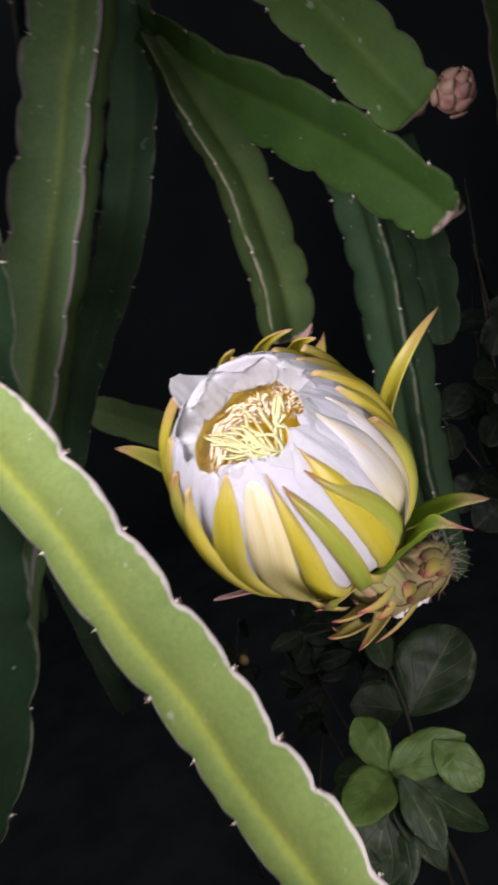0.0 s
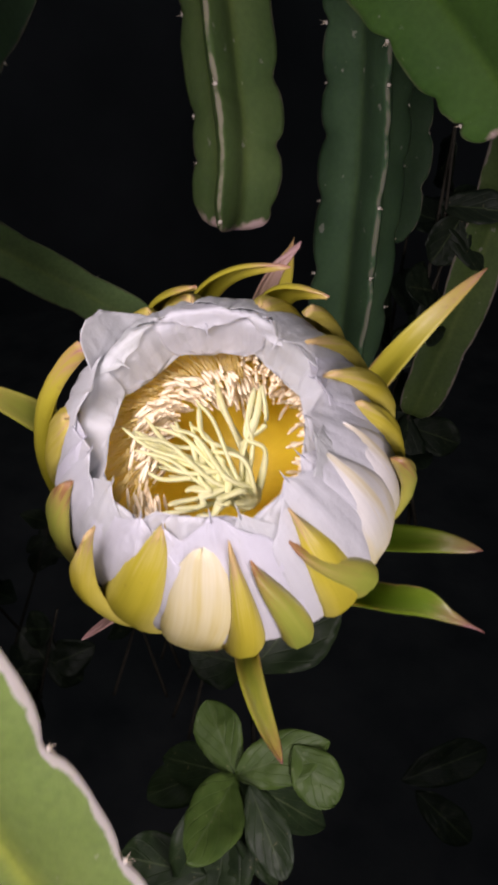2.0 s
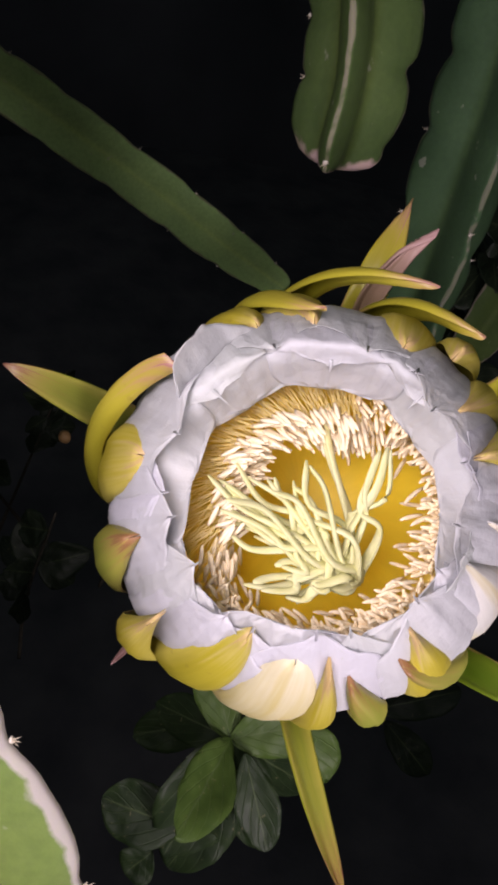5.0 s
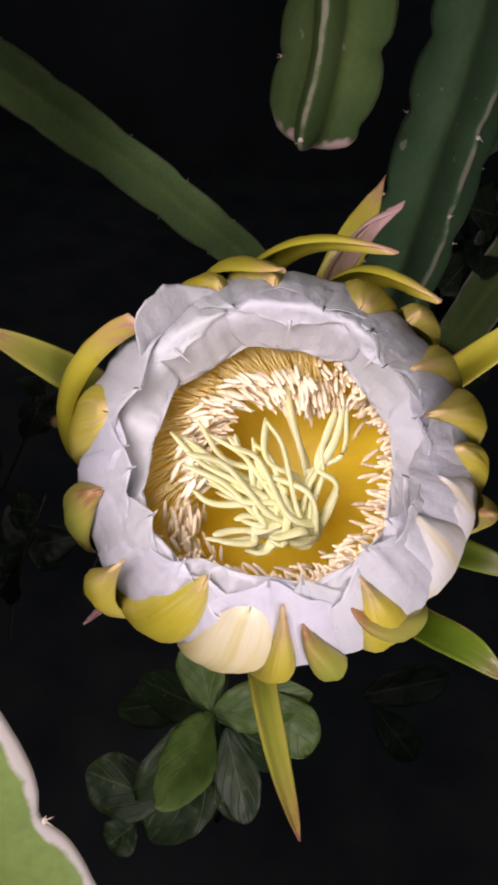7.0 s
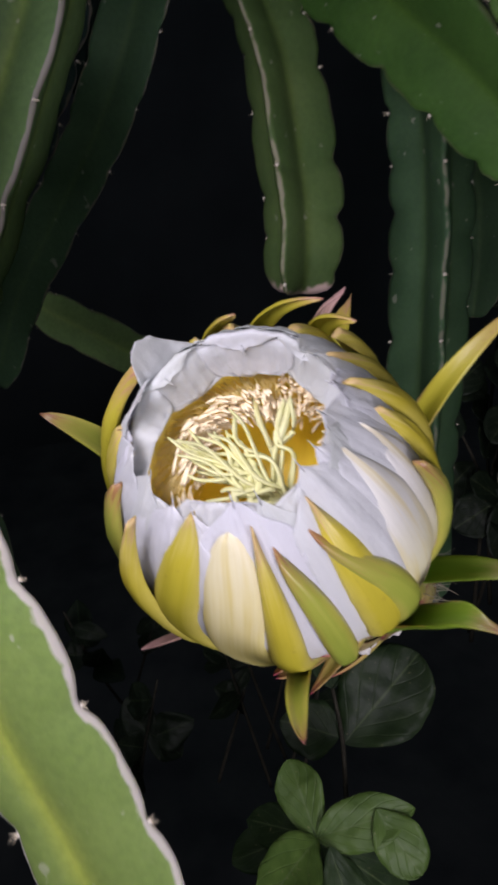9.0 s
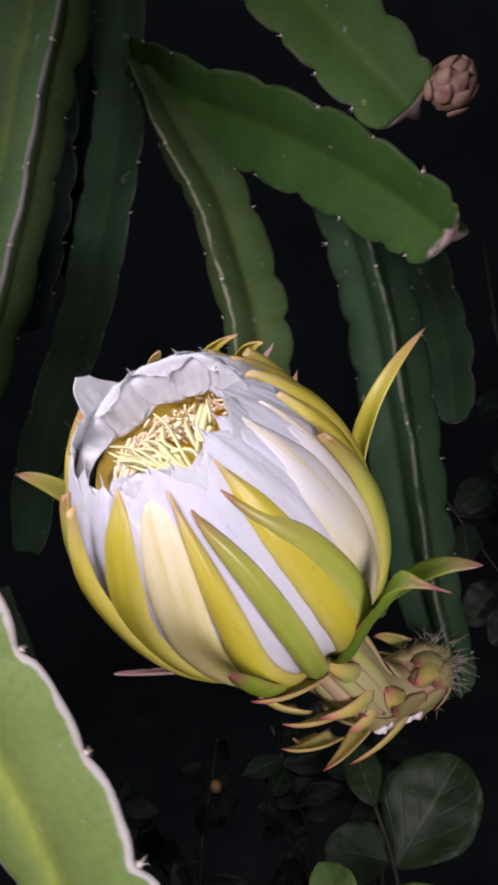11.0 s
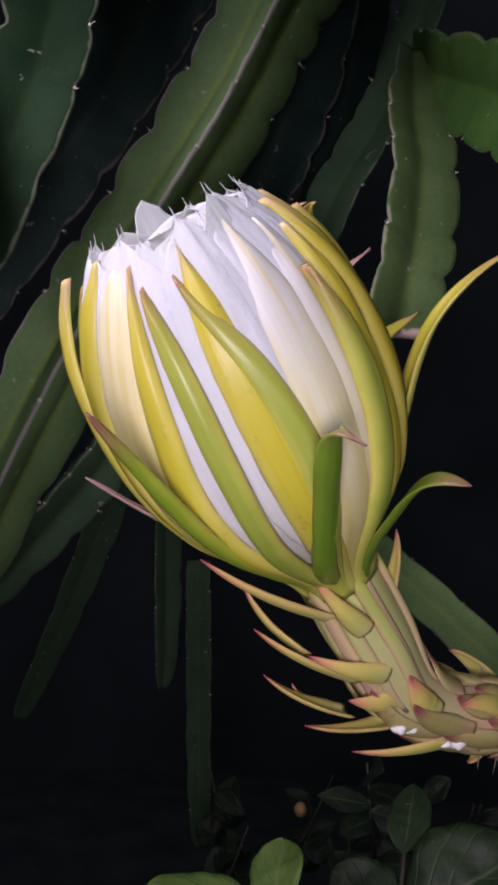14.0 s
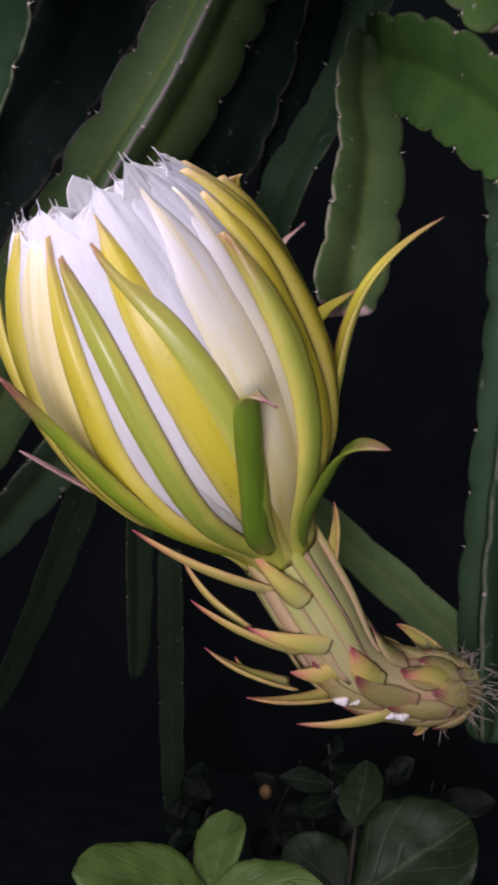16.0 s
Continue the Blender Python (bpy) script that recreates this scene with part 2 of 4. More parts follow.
FILAMENT = plain_material("filament", (0.86, 0.66, 0.22), (0.92, 0.76, 0.36), 200.0, 0.5, 0.2, 0.0003)
STIGMA = plain_material("stigma", (0.62, 0.61, 0.28), (0.70, 0.69, 0.40), 300.0, 0.55, 0.5, 0.0004)
# lit copy of the green for the near stem, its brightness put into the colour
FRONT_GREEN = cactus_material("lit_cactus", (0.142, 0.192, 0.052), (0.115, 0.164, 0.044), (0.34, 0.32, 0.29), 0.945, lit_valley=True)
MID_GREEN = cactus_material("cactus", (0.095, 0.140, 0.040), (0.065, 0.105, 0.030), (0.22, 0.20, 0.155), 0.95)
DEEP_GREEN = cactus_material("dark_cactus", (0.064, 0.122, 0.026), (0.046, 0.092, 0.021), (0.09, 0.105, 0.06), 0.972)
# near-black copy: the shade on this stem is put into its colour
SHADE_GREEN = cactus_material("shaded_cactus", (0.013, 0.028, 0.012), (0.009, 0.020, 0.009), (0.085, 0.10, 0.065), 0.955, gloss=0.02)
# this stem's lit stripes are put into the valley colour
LEAN_GREEN = cactus_material("leaning_cactus", (0.096, 0.154, 0.058), (0.072, 0.120, 0.046), (0.175, 0.165, 0.145), 0.934, stripe=(1.5, 1.32, 0.85))
# colour raised well above the other stems to make up for weak light there
BRIGHTENED_GREEN = cactus_material("brightened_cactus", (0.290, 0.440, 0.160), (0.220, 0.340, 0.125), (0.20, 0.22, 0.12), 0.965)
BLUE_GREEN = cactus_material("bluish_cactus", (0.052, 0.096, 0.046), (0.036, 0.070, 0.034), (0.12, 0.13, 0.09), 0.985)
SCAR_GREEN = cactus_material("scarred_cactus", (0.060, 0.112, 0.056), (0.042, 0.082, 0.041), (0.14, 0.15, 0.11), 0.975)
# darker copies for stems far back: the torch's falloff is put into the colour
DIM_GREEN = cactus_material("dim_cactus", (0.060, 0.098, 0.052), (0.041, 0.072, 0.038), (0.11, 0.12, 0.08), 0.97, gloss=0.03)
FAR_SHADE_GREEN = cactus_material("far_shaded_cactus", (0.020, 0.038, 0.031), (0.014, 0.028, 0.024), (0.10, 0.095, 0.08), 0.96)
CUT_GREEN = cactus_material("cut_cactus", (0.076, 0.115, 0.038), (0.052, 0.088, 0.029), (0.18, 0.175, 0.12), 0.976, True)
CUT_DEEP = cactus_material("cut_dark_cactus", (0.050, 0.104, 0.022), (0.036, 0.080, 0.018), (0.07, 0.10, 0.04), 0.975, True, gloss=0.05)
CORK = plain_material("cork", (0.34, 0.26, 0.21), (0.52, 0.40, 0.36), 260.0, 0.8, 0.6, 0.001)
WOOL = plain_material("areole_wool", (0.42, 0.38, 0.31), (0.60, 0.56, 0.50), 1500.0, 0.9, 0.6, 0.0004)
SPINE = plain_material("spine", (0.45, 0.38, 0.27), (0.60, 0.54, 0.44), 300.0, 0.5, 0.2, 0.0003)
WAX = plain_material("wax", (0.72, 0.68, 0.64), (0.85, 0.82, 0.80), 400.0, 0.45, 0.8, 0.001)
HAIR = plain_material("hair", (0.22, 0.20, 0.14), (0.40, 0.36, 0.28), 300.0, 0.7, 0.3, 0.0005)
BUD = plain_material("bud_scale", (0.24, 0.11, 0.10), (0.38, 0.26, 0.17), 220.0, 0.6, 0.5, 0.001)
# copies of one leaf green: torchlight and dimness are put into the colour
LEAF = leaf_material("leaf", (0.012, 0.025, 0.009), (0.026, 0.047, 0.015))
LIT_LEAF = leaf_material("lit_leaf", (0.045, 0.084, 0.016), (0.078, 0.130, 0.027))
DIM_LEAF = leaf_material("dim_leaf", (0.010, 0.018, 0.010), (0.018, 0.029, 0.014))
TWIG = plain_material("twig", (0.03, 0.028, 0.02), (0.06, 0.055, 0.04), 300.0, 0.8, 0.6, 0.001)
SOIL = plain_material("soil", (0.07, 0.07, 0.08), (0.12, 0.118, 0.125), 9.0, 0.95, 0.8, 0.02)
WALL = plain_material("backdrop_wall", (0.09, 0.095, 0.105), (0.14, 0.145, 0.16), 2.6, 0.95, 0.6, 0.01)
SNAIL = plain_material("orange_fruit", (0.28, 0.16, 0.06), (0.40, 0.25, 0.11), 200.0, 0.5, 0.3, 0.001)


# ---- mesh helpers ----
def build(name, verts, faces, mats, uvs=None, indices=None, parent=None, label="", smooth=True):
    me = bpy.data.meshes.new(name)
    me.from_pydata([tuple(map(float, v)) for v in verts], [], faces)
    for m in mats if isinstance(mats, (list, tuple)) else [mats]:
        me.materials.append(m)
    if uvs is not None:
        layer = me.uv_layers.new(name="UVMap")
        flat = np.asarray(uvs, float)[[i for f in faces for i in f]]
        layer.data.foreach_set("uv", flat.ravel())
    if indices is not None:
        me.polygons.foreach_set("material_index", indices)
    me.polygons.foreach_set("use_smooth", [smooth] * len(me.polygons))
    me.update()
    ob = new(name, me)
    ob.parent = parent
    if label:
        tagged(ob, label)
    return ob


def empty(name, matrix=None):
    ob = new(name)
    ob.empty_display_size = 0.02
    if matrix is not None:
        ob.matrix_world = matrix
    return ob


def grid_shell(points, thick):
    """A closed thin shell over a grid of points (rows along, columns across), thinner towards its edges and its last row."""
    p = np.asarray(points, float)
    n, m = p.shape[:2]
    du = np.gradient(p, axis=1)
    dv = np.gradient(p, axis=0)
    nor = np.cross(du, dv)
    nor /= np.maximum(np.linalg.norm(nor, axis=2, keepdims=True), 1e-12)
    across = 1 - np.abs(np.linspace(-1, 1, m)) ** 4 * 0.7
    along = 1 - np.linspace(0, 1, n) ** 6 * 0.75
    th = thick * across[None, :, None] * along[:, None, None] / 2
    verts = np.concatenate([(p + nor * th).reshape(-1, 3), (p - nor * th).reshape(-1, 3)])
    uu, vv = np.meshgrid(np.linspace(0, 1, m), np.linspace(0, 1, n))
    uvs = np.tile(np.stack([uu, vv], 2).reshape(-1, 2), (2, 1))
    k = n * m
    faces = []
    for i in range(n - 1):
        for j in range(m - 1):
            a = i * m + j
            faces.append((a, a + 1, a + m + 1, a + m))
            faces.append((k + a, k + a + m, k + a + m + 1, k + a + 1))
    rim = [j for j in range(m)] + [i * m + m - 1 for i in range(1, n)] + [(n - 1) * m + j for j in range(m - 2, -1, -1)] + [i * m for i in range(n - 2, 0, -1)]
    for a, b in zip(rim, rim[1:] + rim[:1]):
        faces.append((a, k + a, k + b, b))
    return verts, faces, uvs


def smooth_line(points, count):
    """A Catmull-Rom line of count points through the given ones (any width of row)."""
    p = np.asarray(points, float)
    p = np.vstack([2 * p[0] - p[1], p, 2 * p[-1] - p[-2]])
    out = []
    for q in np.linspace(0, len(p) - 3, count):
        i = min(int(q), len(p) - 4)
        t = q - i
        a, b, c, d = p[i:i + 4]
        out.append(0.5 * (2 * b + (c - a) * t + (2 * a - 5 * b + 4 * c - d) * t * t + (3 * b - a - 3 * c + d) * t ** 3))
    return np.array(out)


def tube_mesh(line, radii, sides=8, flat=1.0):
    """Verts, faces and UVs of a round tube with closed ends along a line."""
    line = np.asarray(line, float)
    n = len(line)
    tan = np.gradient(line, axis=0)
    tan /= np.maximum(np.linalg.norm(tan, axis=1, keepdims=True), 1e-12)
    ref = np.array([0.31, 0.87, 0.38])
    verts, uvs, faces = [], [], []
    for i in range(n):
        a = np.cross(tan[i], ref)
        a /= np.linalg.norm(a)
        b = np.cross(tan[i], a)
        for j in range(sides):
            w = 2 * math.pi * j / sides
            verts.append(line[i] + radii[i] * (math.cos(w) * a + flat * math.sin(w) * b))
            uvs.append((j / sides, i / (n - 1)))
    for i in range(n - 1):
        for j in range(sides):
            k = (j + 1) % sides
            faces.append((i * sides + j, i * sides + k, (i + 1) * sides + k, (i + 1) * sides + j))
    faces.append(tuple(range(sides))[::-1])
    faces.append(tuple((n - 1) * sides + j for j in range(sides)))
    return verts, faces, uvs


def joined(pieces):
    """Several (verts, faces, uvs, material index) as one."""
    verts, faces, uvs, idx = [], [], [], []
    for v, f, u, k in pieces:
        o = len(verts)
        verts.extend(v)
        uvs.extend(u)
        faces.extend(tuple(i + o for i in q) for q in f)
        idx.extend([k] * len(f))
    return verts, faces, uvs, idx


def wavy(x, y, z, scale=1.0, octaves=3):
    return noise.fractal(Vector((x * scale, y * scale, z * scale)), 0.6, 2.0, octaves)


# ---- ground ----
gv, gf = [], []
GN = 40
for i in range(GN + 1):
    for j in range(GN + 1):
        x, y = ((k / GN * 2 - 1) for k in (i, j))
        x, y = 60 * x * abs(x) ** 1.5, 60 * y * abs(y) ** 1.5
        gv.append((x, y, -1.15 + 0.03 * wavy(x, y, 0, 1.7)))
for i in range(GN):
    for j in range(GN):
        a = i * (GN + 1) + j
        gf.append((a, a + GN + 1, a + GN + 2, a + 1))
tagged(build("ground", gv, gf, SOIL), "dark bare garden soil under the climbing cactus", "ground", kind="structure")

# an unseen wall, added all round to hide the sky and its horizon
wall_verts, wall_faces = [], []
for i in range(96):
    w = 2 * math.pi * i / 96
    for r, z in ((2.6, -1.25), (2.6, 2.3), (2.8, 2.3), (2.8, -1.25)):
        wall_verts.append((r * math.cos(w), r * math.sin(w), z))
    for j in range(4):
        a, b = i * 4, (i + 1) % 96 * 4
        wall_faces.append((a + j, a + (j + 1) % 4, b + (j + 1) % 4, b + j))
tagged(build("wall_garden", wall_verts, wall_faces, WALL, smooth=False), "dark blotchy backdrop wall added all round to hide the night sky", "wall", kind="structure")

# ---- climbing cactus stems ----
VIEW = np.array([-0.09, -0.28, 0.09])


def areole_mesh(name, seed):
    """A tuft of wool with a few short spines; it points along +z."""
    rng = random.Random(seed)
    bm = bmesh.new()
    bmesh.ops.create_icosphere(bm, subdivisions=2, radius=0.0011)
    for v in bm.verts:
        v.co *= 1 + 0.25 * noise.noise(v.co * 2500 + Vector((seed, 0, 0)))
        v.co.z *= 0.6
    for f in bm.faces:
        f.material_index = 0
        f.smooth = True
    for k in range(rng.choice((3, 4, 5))):
        ang, tilt, ln = rng.uniform(0, 6.28), rng.uniform(0.2, 1.15), rng.uniform(0.0022, 0.0042)
        d = Vector((math.cos(ang) * math.sin(tilt), math.sin(ang) * math.sin(tilt), math.cos(tilt)))
        m = Matrix.Translation(d * ln / 2) @ d.to_track_quat("Z", "Y").to_matrix().to_4x4()
        made = bmesh.ops.create_cone(bm, cap_ends=True, segments=5, radius1=0.00028, radius2=0.00003, depth=ln, matrix=m)
        for f in {f for v in made["verts"] for f in v.link_faces}:
            f.material_index = 1
    me = bpy.data.meshes.new(name)
    bm.to_mesh(me)
    bm.free()
    me.materials.append(WOOL)
    me.materials.append(SPINE)
    return me


AREOLES = [areole_mesh("areole", s) for s in range(5)]


def cactus_stem(label, rows, roll, mat, lobes, seed=0, cork_end=False, valley=0.30, sharp=2.6, fullness=0.13, group="climbing cactus stems", blunt=0.45, ribs=((0, 1.0), (120, 1.0), (240, 1.0))):
    """A three-ribbed stem. rows: centre x, y, z and rib length. roll: by how many degrees the first rib is turned from the side that faces the path. ribs: the angle and the length of each rib."""
    rng = random.Random(seed)
    n = max(60, lobes * 14)
    line = smooth_line(rows, n)
    cen, wid = line[:, :3], line[:, 3].copy()
    tan = np.gradient(cen, axis=0)
    tan /= np.linalg.norm(tan, axis=1, keepdims=True)
    t = np.linspace(0, 1, n)
    # the free end closes in over a short stretch
    end = np.clip((1 - t) * n / 7.0, 0, 1)
    wid *= blunt + (1 - blunt) * np.sqrt(1 - (1 - end) ** 2)
    angs, us = [], []
    for k in range(3):
        for a in (-60, -48, -36, -25, -16, -9, -4.5, -1.8, 1.8, 4.5, 9, 16, 25, 36, 48):
            gap = (ribs[(k + 1) % 3][0] - ribs[k][0]) % 360 if a > 0 else (ribs[k][0] - ribs[k - 1][0]) % 360
            angs.append((k, a, ribs[k][0] + a * gap / 120))
    verts, uvs, faces, idx = [], [], [], []
    phase = [rng.random() for _ in range(3)]
    marks = []
    for i in range(n):
        N = VIEW - cen[i]
        N -= tan[i] * (N @ tan[i])
        N /= np.linalg.norm(N)
        Bn = np.cross(tan[i], N)
        for k, a, at in angs:
            x = abs(a) / 60
            shape = valley + (ribs[k][1] - valley) * (1 - x) ** sharp
            q = (t[i] * lobes + phase[k]) % 1.0
            notch = math.exp(-(min(q, 1 - q) / 0.13) ** 2)
            lobe = 1 + 0.05 * math.sin(math.pi * q) - fullness * notch * (1 - x) ** 2
            jit = 1 + 0.045 * wavy(t[i] * lobes * 1.3, k * 3.1, seed * 1.7)
            rad = wid[i] * shape * (1 + (lobe - 1) * (1 - x) ** 1.2) * jit
            side = 3.0 * wavy(t[i] * lobes * 0.9, k * 5.3 + 20, seed) * (1 - x)
            w = math.radians(roll + at + side)
            verts.append(cen[i] + rad * (math.cos(w) * N + math.sin(w) * Bn))
            uvs.append((1 - x if abs(a) > 2 else 1.0, t[i]))
        if i:
            for k in range(3):
                q0, q1 = (t[i - 1] * lobes + phase[k]) % 1.0, (t[i] * lobes + phase[k]) % 1.0
                if q1 < q0 and 0.01 < t[i] < 0.985:
                    w = math.radians(roll + ribs[k][0])
                    d = math.cos(w) * N + math.sin(w) * Bn
                    marks.append((cen[i] + d * wid[i] * (1 - fullness) * ribs[k][1], d, k))
    m = len(angs)
    for i in range(n - 1):
        for j in range(m):
            k = (j + 1) % m
            faces.append((i * m + j, i * m + k, (i + 1) * m + k, (i + 1) * m + j))
            idx.append(0)
    faces.append(tuple(range(m))[::-1])
    faces.append(tuple((n - 1) * m + j for j in range(m)))
    idx += [0, 1]
    thing = empty("climbing_cactus", Matrix.Translation(cen[0]))
    tagged(thing, label, "cactus", group)
    back = [np.asarray(v) - cen[0] for v in verts]
    build("stem_body", back, faces, [mat, CORK], uvs, idx, thing)
    for p, d, k in marks:
        if mat is not FRONT_GREEN and rng.random() < 0.3:
            continue
        ob = new("areole", rng.choice(AREOLES))
        ob.parent = thing
        q = Vector(d).to_track_quat("Z", "Y").to_matrix().to_4x4()
        s = rng.uniform(0.5, 0.75) if mat is FRONT_GREEN else rng.uniform(0.5, 0.9)
        ob.matrix_basis = Matrix.Translation(Vector(p - cen[0])) @ q @ pose(0, 0, 0, 0, 0, rng.uniform(0, 360)) @ Matrix.Diagonal((s, s, s, 1))
    return thing


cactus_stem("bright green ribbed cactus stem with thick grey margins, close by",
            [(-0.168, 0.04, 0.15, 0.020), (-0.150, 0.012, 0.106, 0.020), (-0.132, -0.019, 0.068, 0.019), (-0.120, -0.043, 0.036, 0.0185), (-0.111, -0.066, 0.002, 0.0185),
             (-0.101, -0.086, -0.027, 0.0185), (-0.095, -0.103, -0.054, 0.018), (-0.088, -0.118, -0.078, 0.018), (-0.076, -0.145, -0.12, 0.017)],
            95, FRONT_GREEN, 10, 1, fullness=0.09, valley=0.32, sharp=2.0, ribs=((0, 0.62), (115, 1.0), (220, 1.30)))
cactus_stem("pale green three-ribbed stem with grey corky ridges leaning over",
            [(0.012, 0.100, 0.33, 0.028), (-0.014, 0.102, 0.235, 0.029), (-0.030, 0.103, 0.200, 0.029), (-0.045, 0.104, 0.164, 0.029), (-0.067, 0.100, 0.120, 0.029), (-0.089, 0.095, 0.078, 0.028), (-0.105, 0.091, 0.048, 0.028),
             (-0.133, 0.092, -0.01, 0.027), (-0.163, 0.097, -0.08, 0.024), (-0.186, 0.102, -0.13, 0.02)],
            -17, LEAN_GREEN, 12, 2, fullness=0.10, valley=0.34, sharp=1.9, ribs=((0, 0.70), (97, 0.95), (240, 1.02)))
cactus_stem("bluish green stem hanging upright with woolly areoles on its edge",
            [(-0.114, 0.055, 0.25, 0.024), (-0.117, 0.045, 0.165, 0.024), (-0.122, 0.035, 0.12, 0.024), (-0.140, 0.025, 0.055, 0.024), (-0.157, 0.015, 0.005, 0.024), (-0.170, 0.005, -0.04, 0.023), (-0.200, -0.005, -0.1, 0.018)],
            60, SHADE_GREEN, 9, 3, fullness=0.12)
cactus_stem("drooping green stem ending in a pinkish corky cut",
            [(0.047, 0.190, 0.225, 0.012), (0.046, 0.152, 0.180, 0.0175), (0.047, 0.1275, 0.151, 0.0190), (0.0495, 0.119, 0.131, 0.0205), (0.0475, 0.103, 0.092, 0.0215), (0.0440, 0.091, 0.068, 0.0208), (0.0400, 0.087, 0.042, 0.0200)],
            21, CUT_GREEN, 7, 4, True, fullness=0.10, blunt=0.5)
cactus_stem("broad dark green stem slanting down to a frayed pink end",
            [(0.052, 0.21, 0.238, 0.013), (0.064, 0.160, 0.200, 0.025), (0.081, 0.100, 0.165, 0.027), (0.096, 0.060, 0.136, 0.026), (0.110, 0.030, 0.107, 0.023), (0.116, 0.018, 0.090, 0.018)],
            -34, CUT_DEEP, 8, 5, True, fullness=0.09, valley=0.26, blunt=0.6)
cactus_stem("green stem slanting down with a small bud at its end",
            [(0.040, 0.085, 0.29, 0.022), (0.065, 0.055, 0.232, 0.022), (0.080, 0.038, 0.198, 0.022), (0.092, 0.025, 0.170, 0.022), (0.103, 0.011, 0.143, 0.019)],
            58, DEEP_GREEN, 6, 6, fullness=0.10, blunt=0.75)
cactus_stem("upright stem that carries the flower, with a lit ridge",
            [(0.122, 0.125, 0.16, 0.022), (0.130, 0.120, 0.10, 0.024), (0.132, 0.117, 0.045, 0.025), (0.127, 0.111, -0.03, 0.024), (0.123, 0.106, -0.09, 0.022), (0.121, 0.092, -0.153, 0.016)],
            -6, BLUE_GREEN, 11, 7, fullness=0.08)
cactus_stem("narrow wavy green stem beside the upright one",
            [(0.226, 0.226, 0.127, 0.017), (0.221, 0.208, 0.068, 0.019), (0.216, 0.193, 0.024, 0.019), (0.205, 0.181, -0.022, 0.015)],
            60, BLUE_GREEN, 5, 8, fullness=0.14)
cactus_stem("dark bluish stem with pale scars hanging behind",
            [(0.062, 0.237, 0.30, 0.018), (0.042, 0.221, 0.223, 0.018), (0.025, 0.212, 0.179, 0.018), (0.007, 0.204, 0.140, 0.018), (-0.008, 0.227, 0.100, 0.018), (-0.032, 0.262, 0.052, 0.018), (-0.056, 0.296, 0.002, 0.018), (-0.076, 0.33, -0.06, 0.015)],
            70, SCAR_GREEN, 10, 9, fullness=0.07)
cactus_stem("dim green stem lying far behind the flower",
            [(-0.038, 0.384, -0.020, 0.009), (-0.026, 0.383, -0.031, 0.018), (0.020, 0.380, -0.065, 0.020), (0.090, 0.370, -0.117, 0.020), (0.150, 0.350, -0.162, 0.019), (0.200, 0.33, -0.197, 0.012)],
            60, BRIGHTENED_GREEN, 8, 10, fullness=0.05)
cactus_stem("dim upright stem far off among leaves",
            [(0.375, 0.235, 0.36, 0.022), (0.350, 0.225, 0.23, 0.022), (0.335, 0.210, 0.13, 0.022), (0.320, 0.197, 0.045, 0.022), (0.290, 0.188, -0.06, 0.02), (0.25, 0.183, -0.16, 0.018)],
            60, MID_GREEN, 9, 11, fullness=0.08)
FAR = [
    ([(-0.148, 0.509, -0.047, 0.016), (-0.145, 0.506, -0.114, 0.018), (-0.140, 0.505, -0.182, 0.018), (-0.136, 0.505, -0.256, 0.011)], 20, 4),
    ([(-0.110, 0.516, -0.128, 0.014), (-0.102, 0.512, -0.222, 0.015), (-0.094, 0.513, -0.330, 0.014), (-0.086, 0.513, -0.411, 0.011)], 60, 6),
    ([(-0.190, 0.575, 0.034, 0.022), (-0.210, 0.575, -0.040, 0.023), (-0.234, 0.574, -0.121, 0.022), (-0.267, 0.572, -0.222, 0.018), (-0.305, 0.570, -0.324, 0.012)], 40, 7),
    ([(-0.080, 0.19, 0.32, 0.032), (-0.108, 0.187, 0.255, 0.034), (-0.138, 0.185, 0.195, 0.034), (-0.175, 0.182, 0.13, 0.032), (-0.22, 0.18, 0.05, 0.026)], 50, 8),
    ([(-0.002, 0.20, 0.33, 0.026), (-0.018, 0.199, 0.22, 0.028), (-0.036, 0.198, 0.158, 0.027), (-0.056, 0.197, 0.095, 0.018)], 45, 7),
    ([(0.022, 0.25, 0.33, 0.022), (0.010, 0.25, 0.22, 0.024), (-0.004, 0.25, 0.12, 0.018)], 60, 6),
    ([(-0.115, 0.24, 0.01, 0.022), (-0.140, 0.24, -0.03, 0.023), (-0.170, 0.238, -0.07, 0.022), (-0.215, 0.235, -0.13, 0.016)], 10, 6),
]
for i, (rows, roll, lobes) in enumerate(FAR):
    cactus_stem("dim hanging cactus stem in the dark behind the flower", rows, roll, DIM_GREEN if i in (0, 1, 2, 6) else FAR_SHADE_GREEN, lobes, 30 + i, fullness=0.08, group="far cactus stems")

# ---- the flower ----
AX = Vector((-0.4160, -0.5000, 0.7600)).normalized()
XR = Vector((0, 0, 1)).cross(AX).normalized()
YR = AX.cross(XR)
BASE = Vector((0.0198, 0.0263, -0.0585))
FRAME = Matrix((XR, YR, AX)).transposed().to_4x4()
FRAME.translation = BASE
FLOWER = empty("cactus_flower", FRAME)
tagged(FLOWER, "large half-open white cactus flower with yellow-green sepals", "flower")
LEN = 0.145
PROFILE = [(-0.2, 0.010), (0.0, 0.0152), (0.06, 0.0184), (0.15, 0.0266), (0.28, 0.0384), (0.42, 0.0456), (0.56, 0.0480), (0.70, 0.0470), (0.82, 0.0432), (0.92, 0.0366), (1.0, 0.0285), (1.04, 0.0240), (1.1, 0.0180), (1.2, 0.012)]


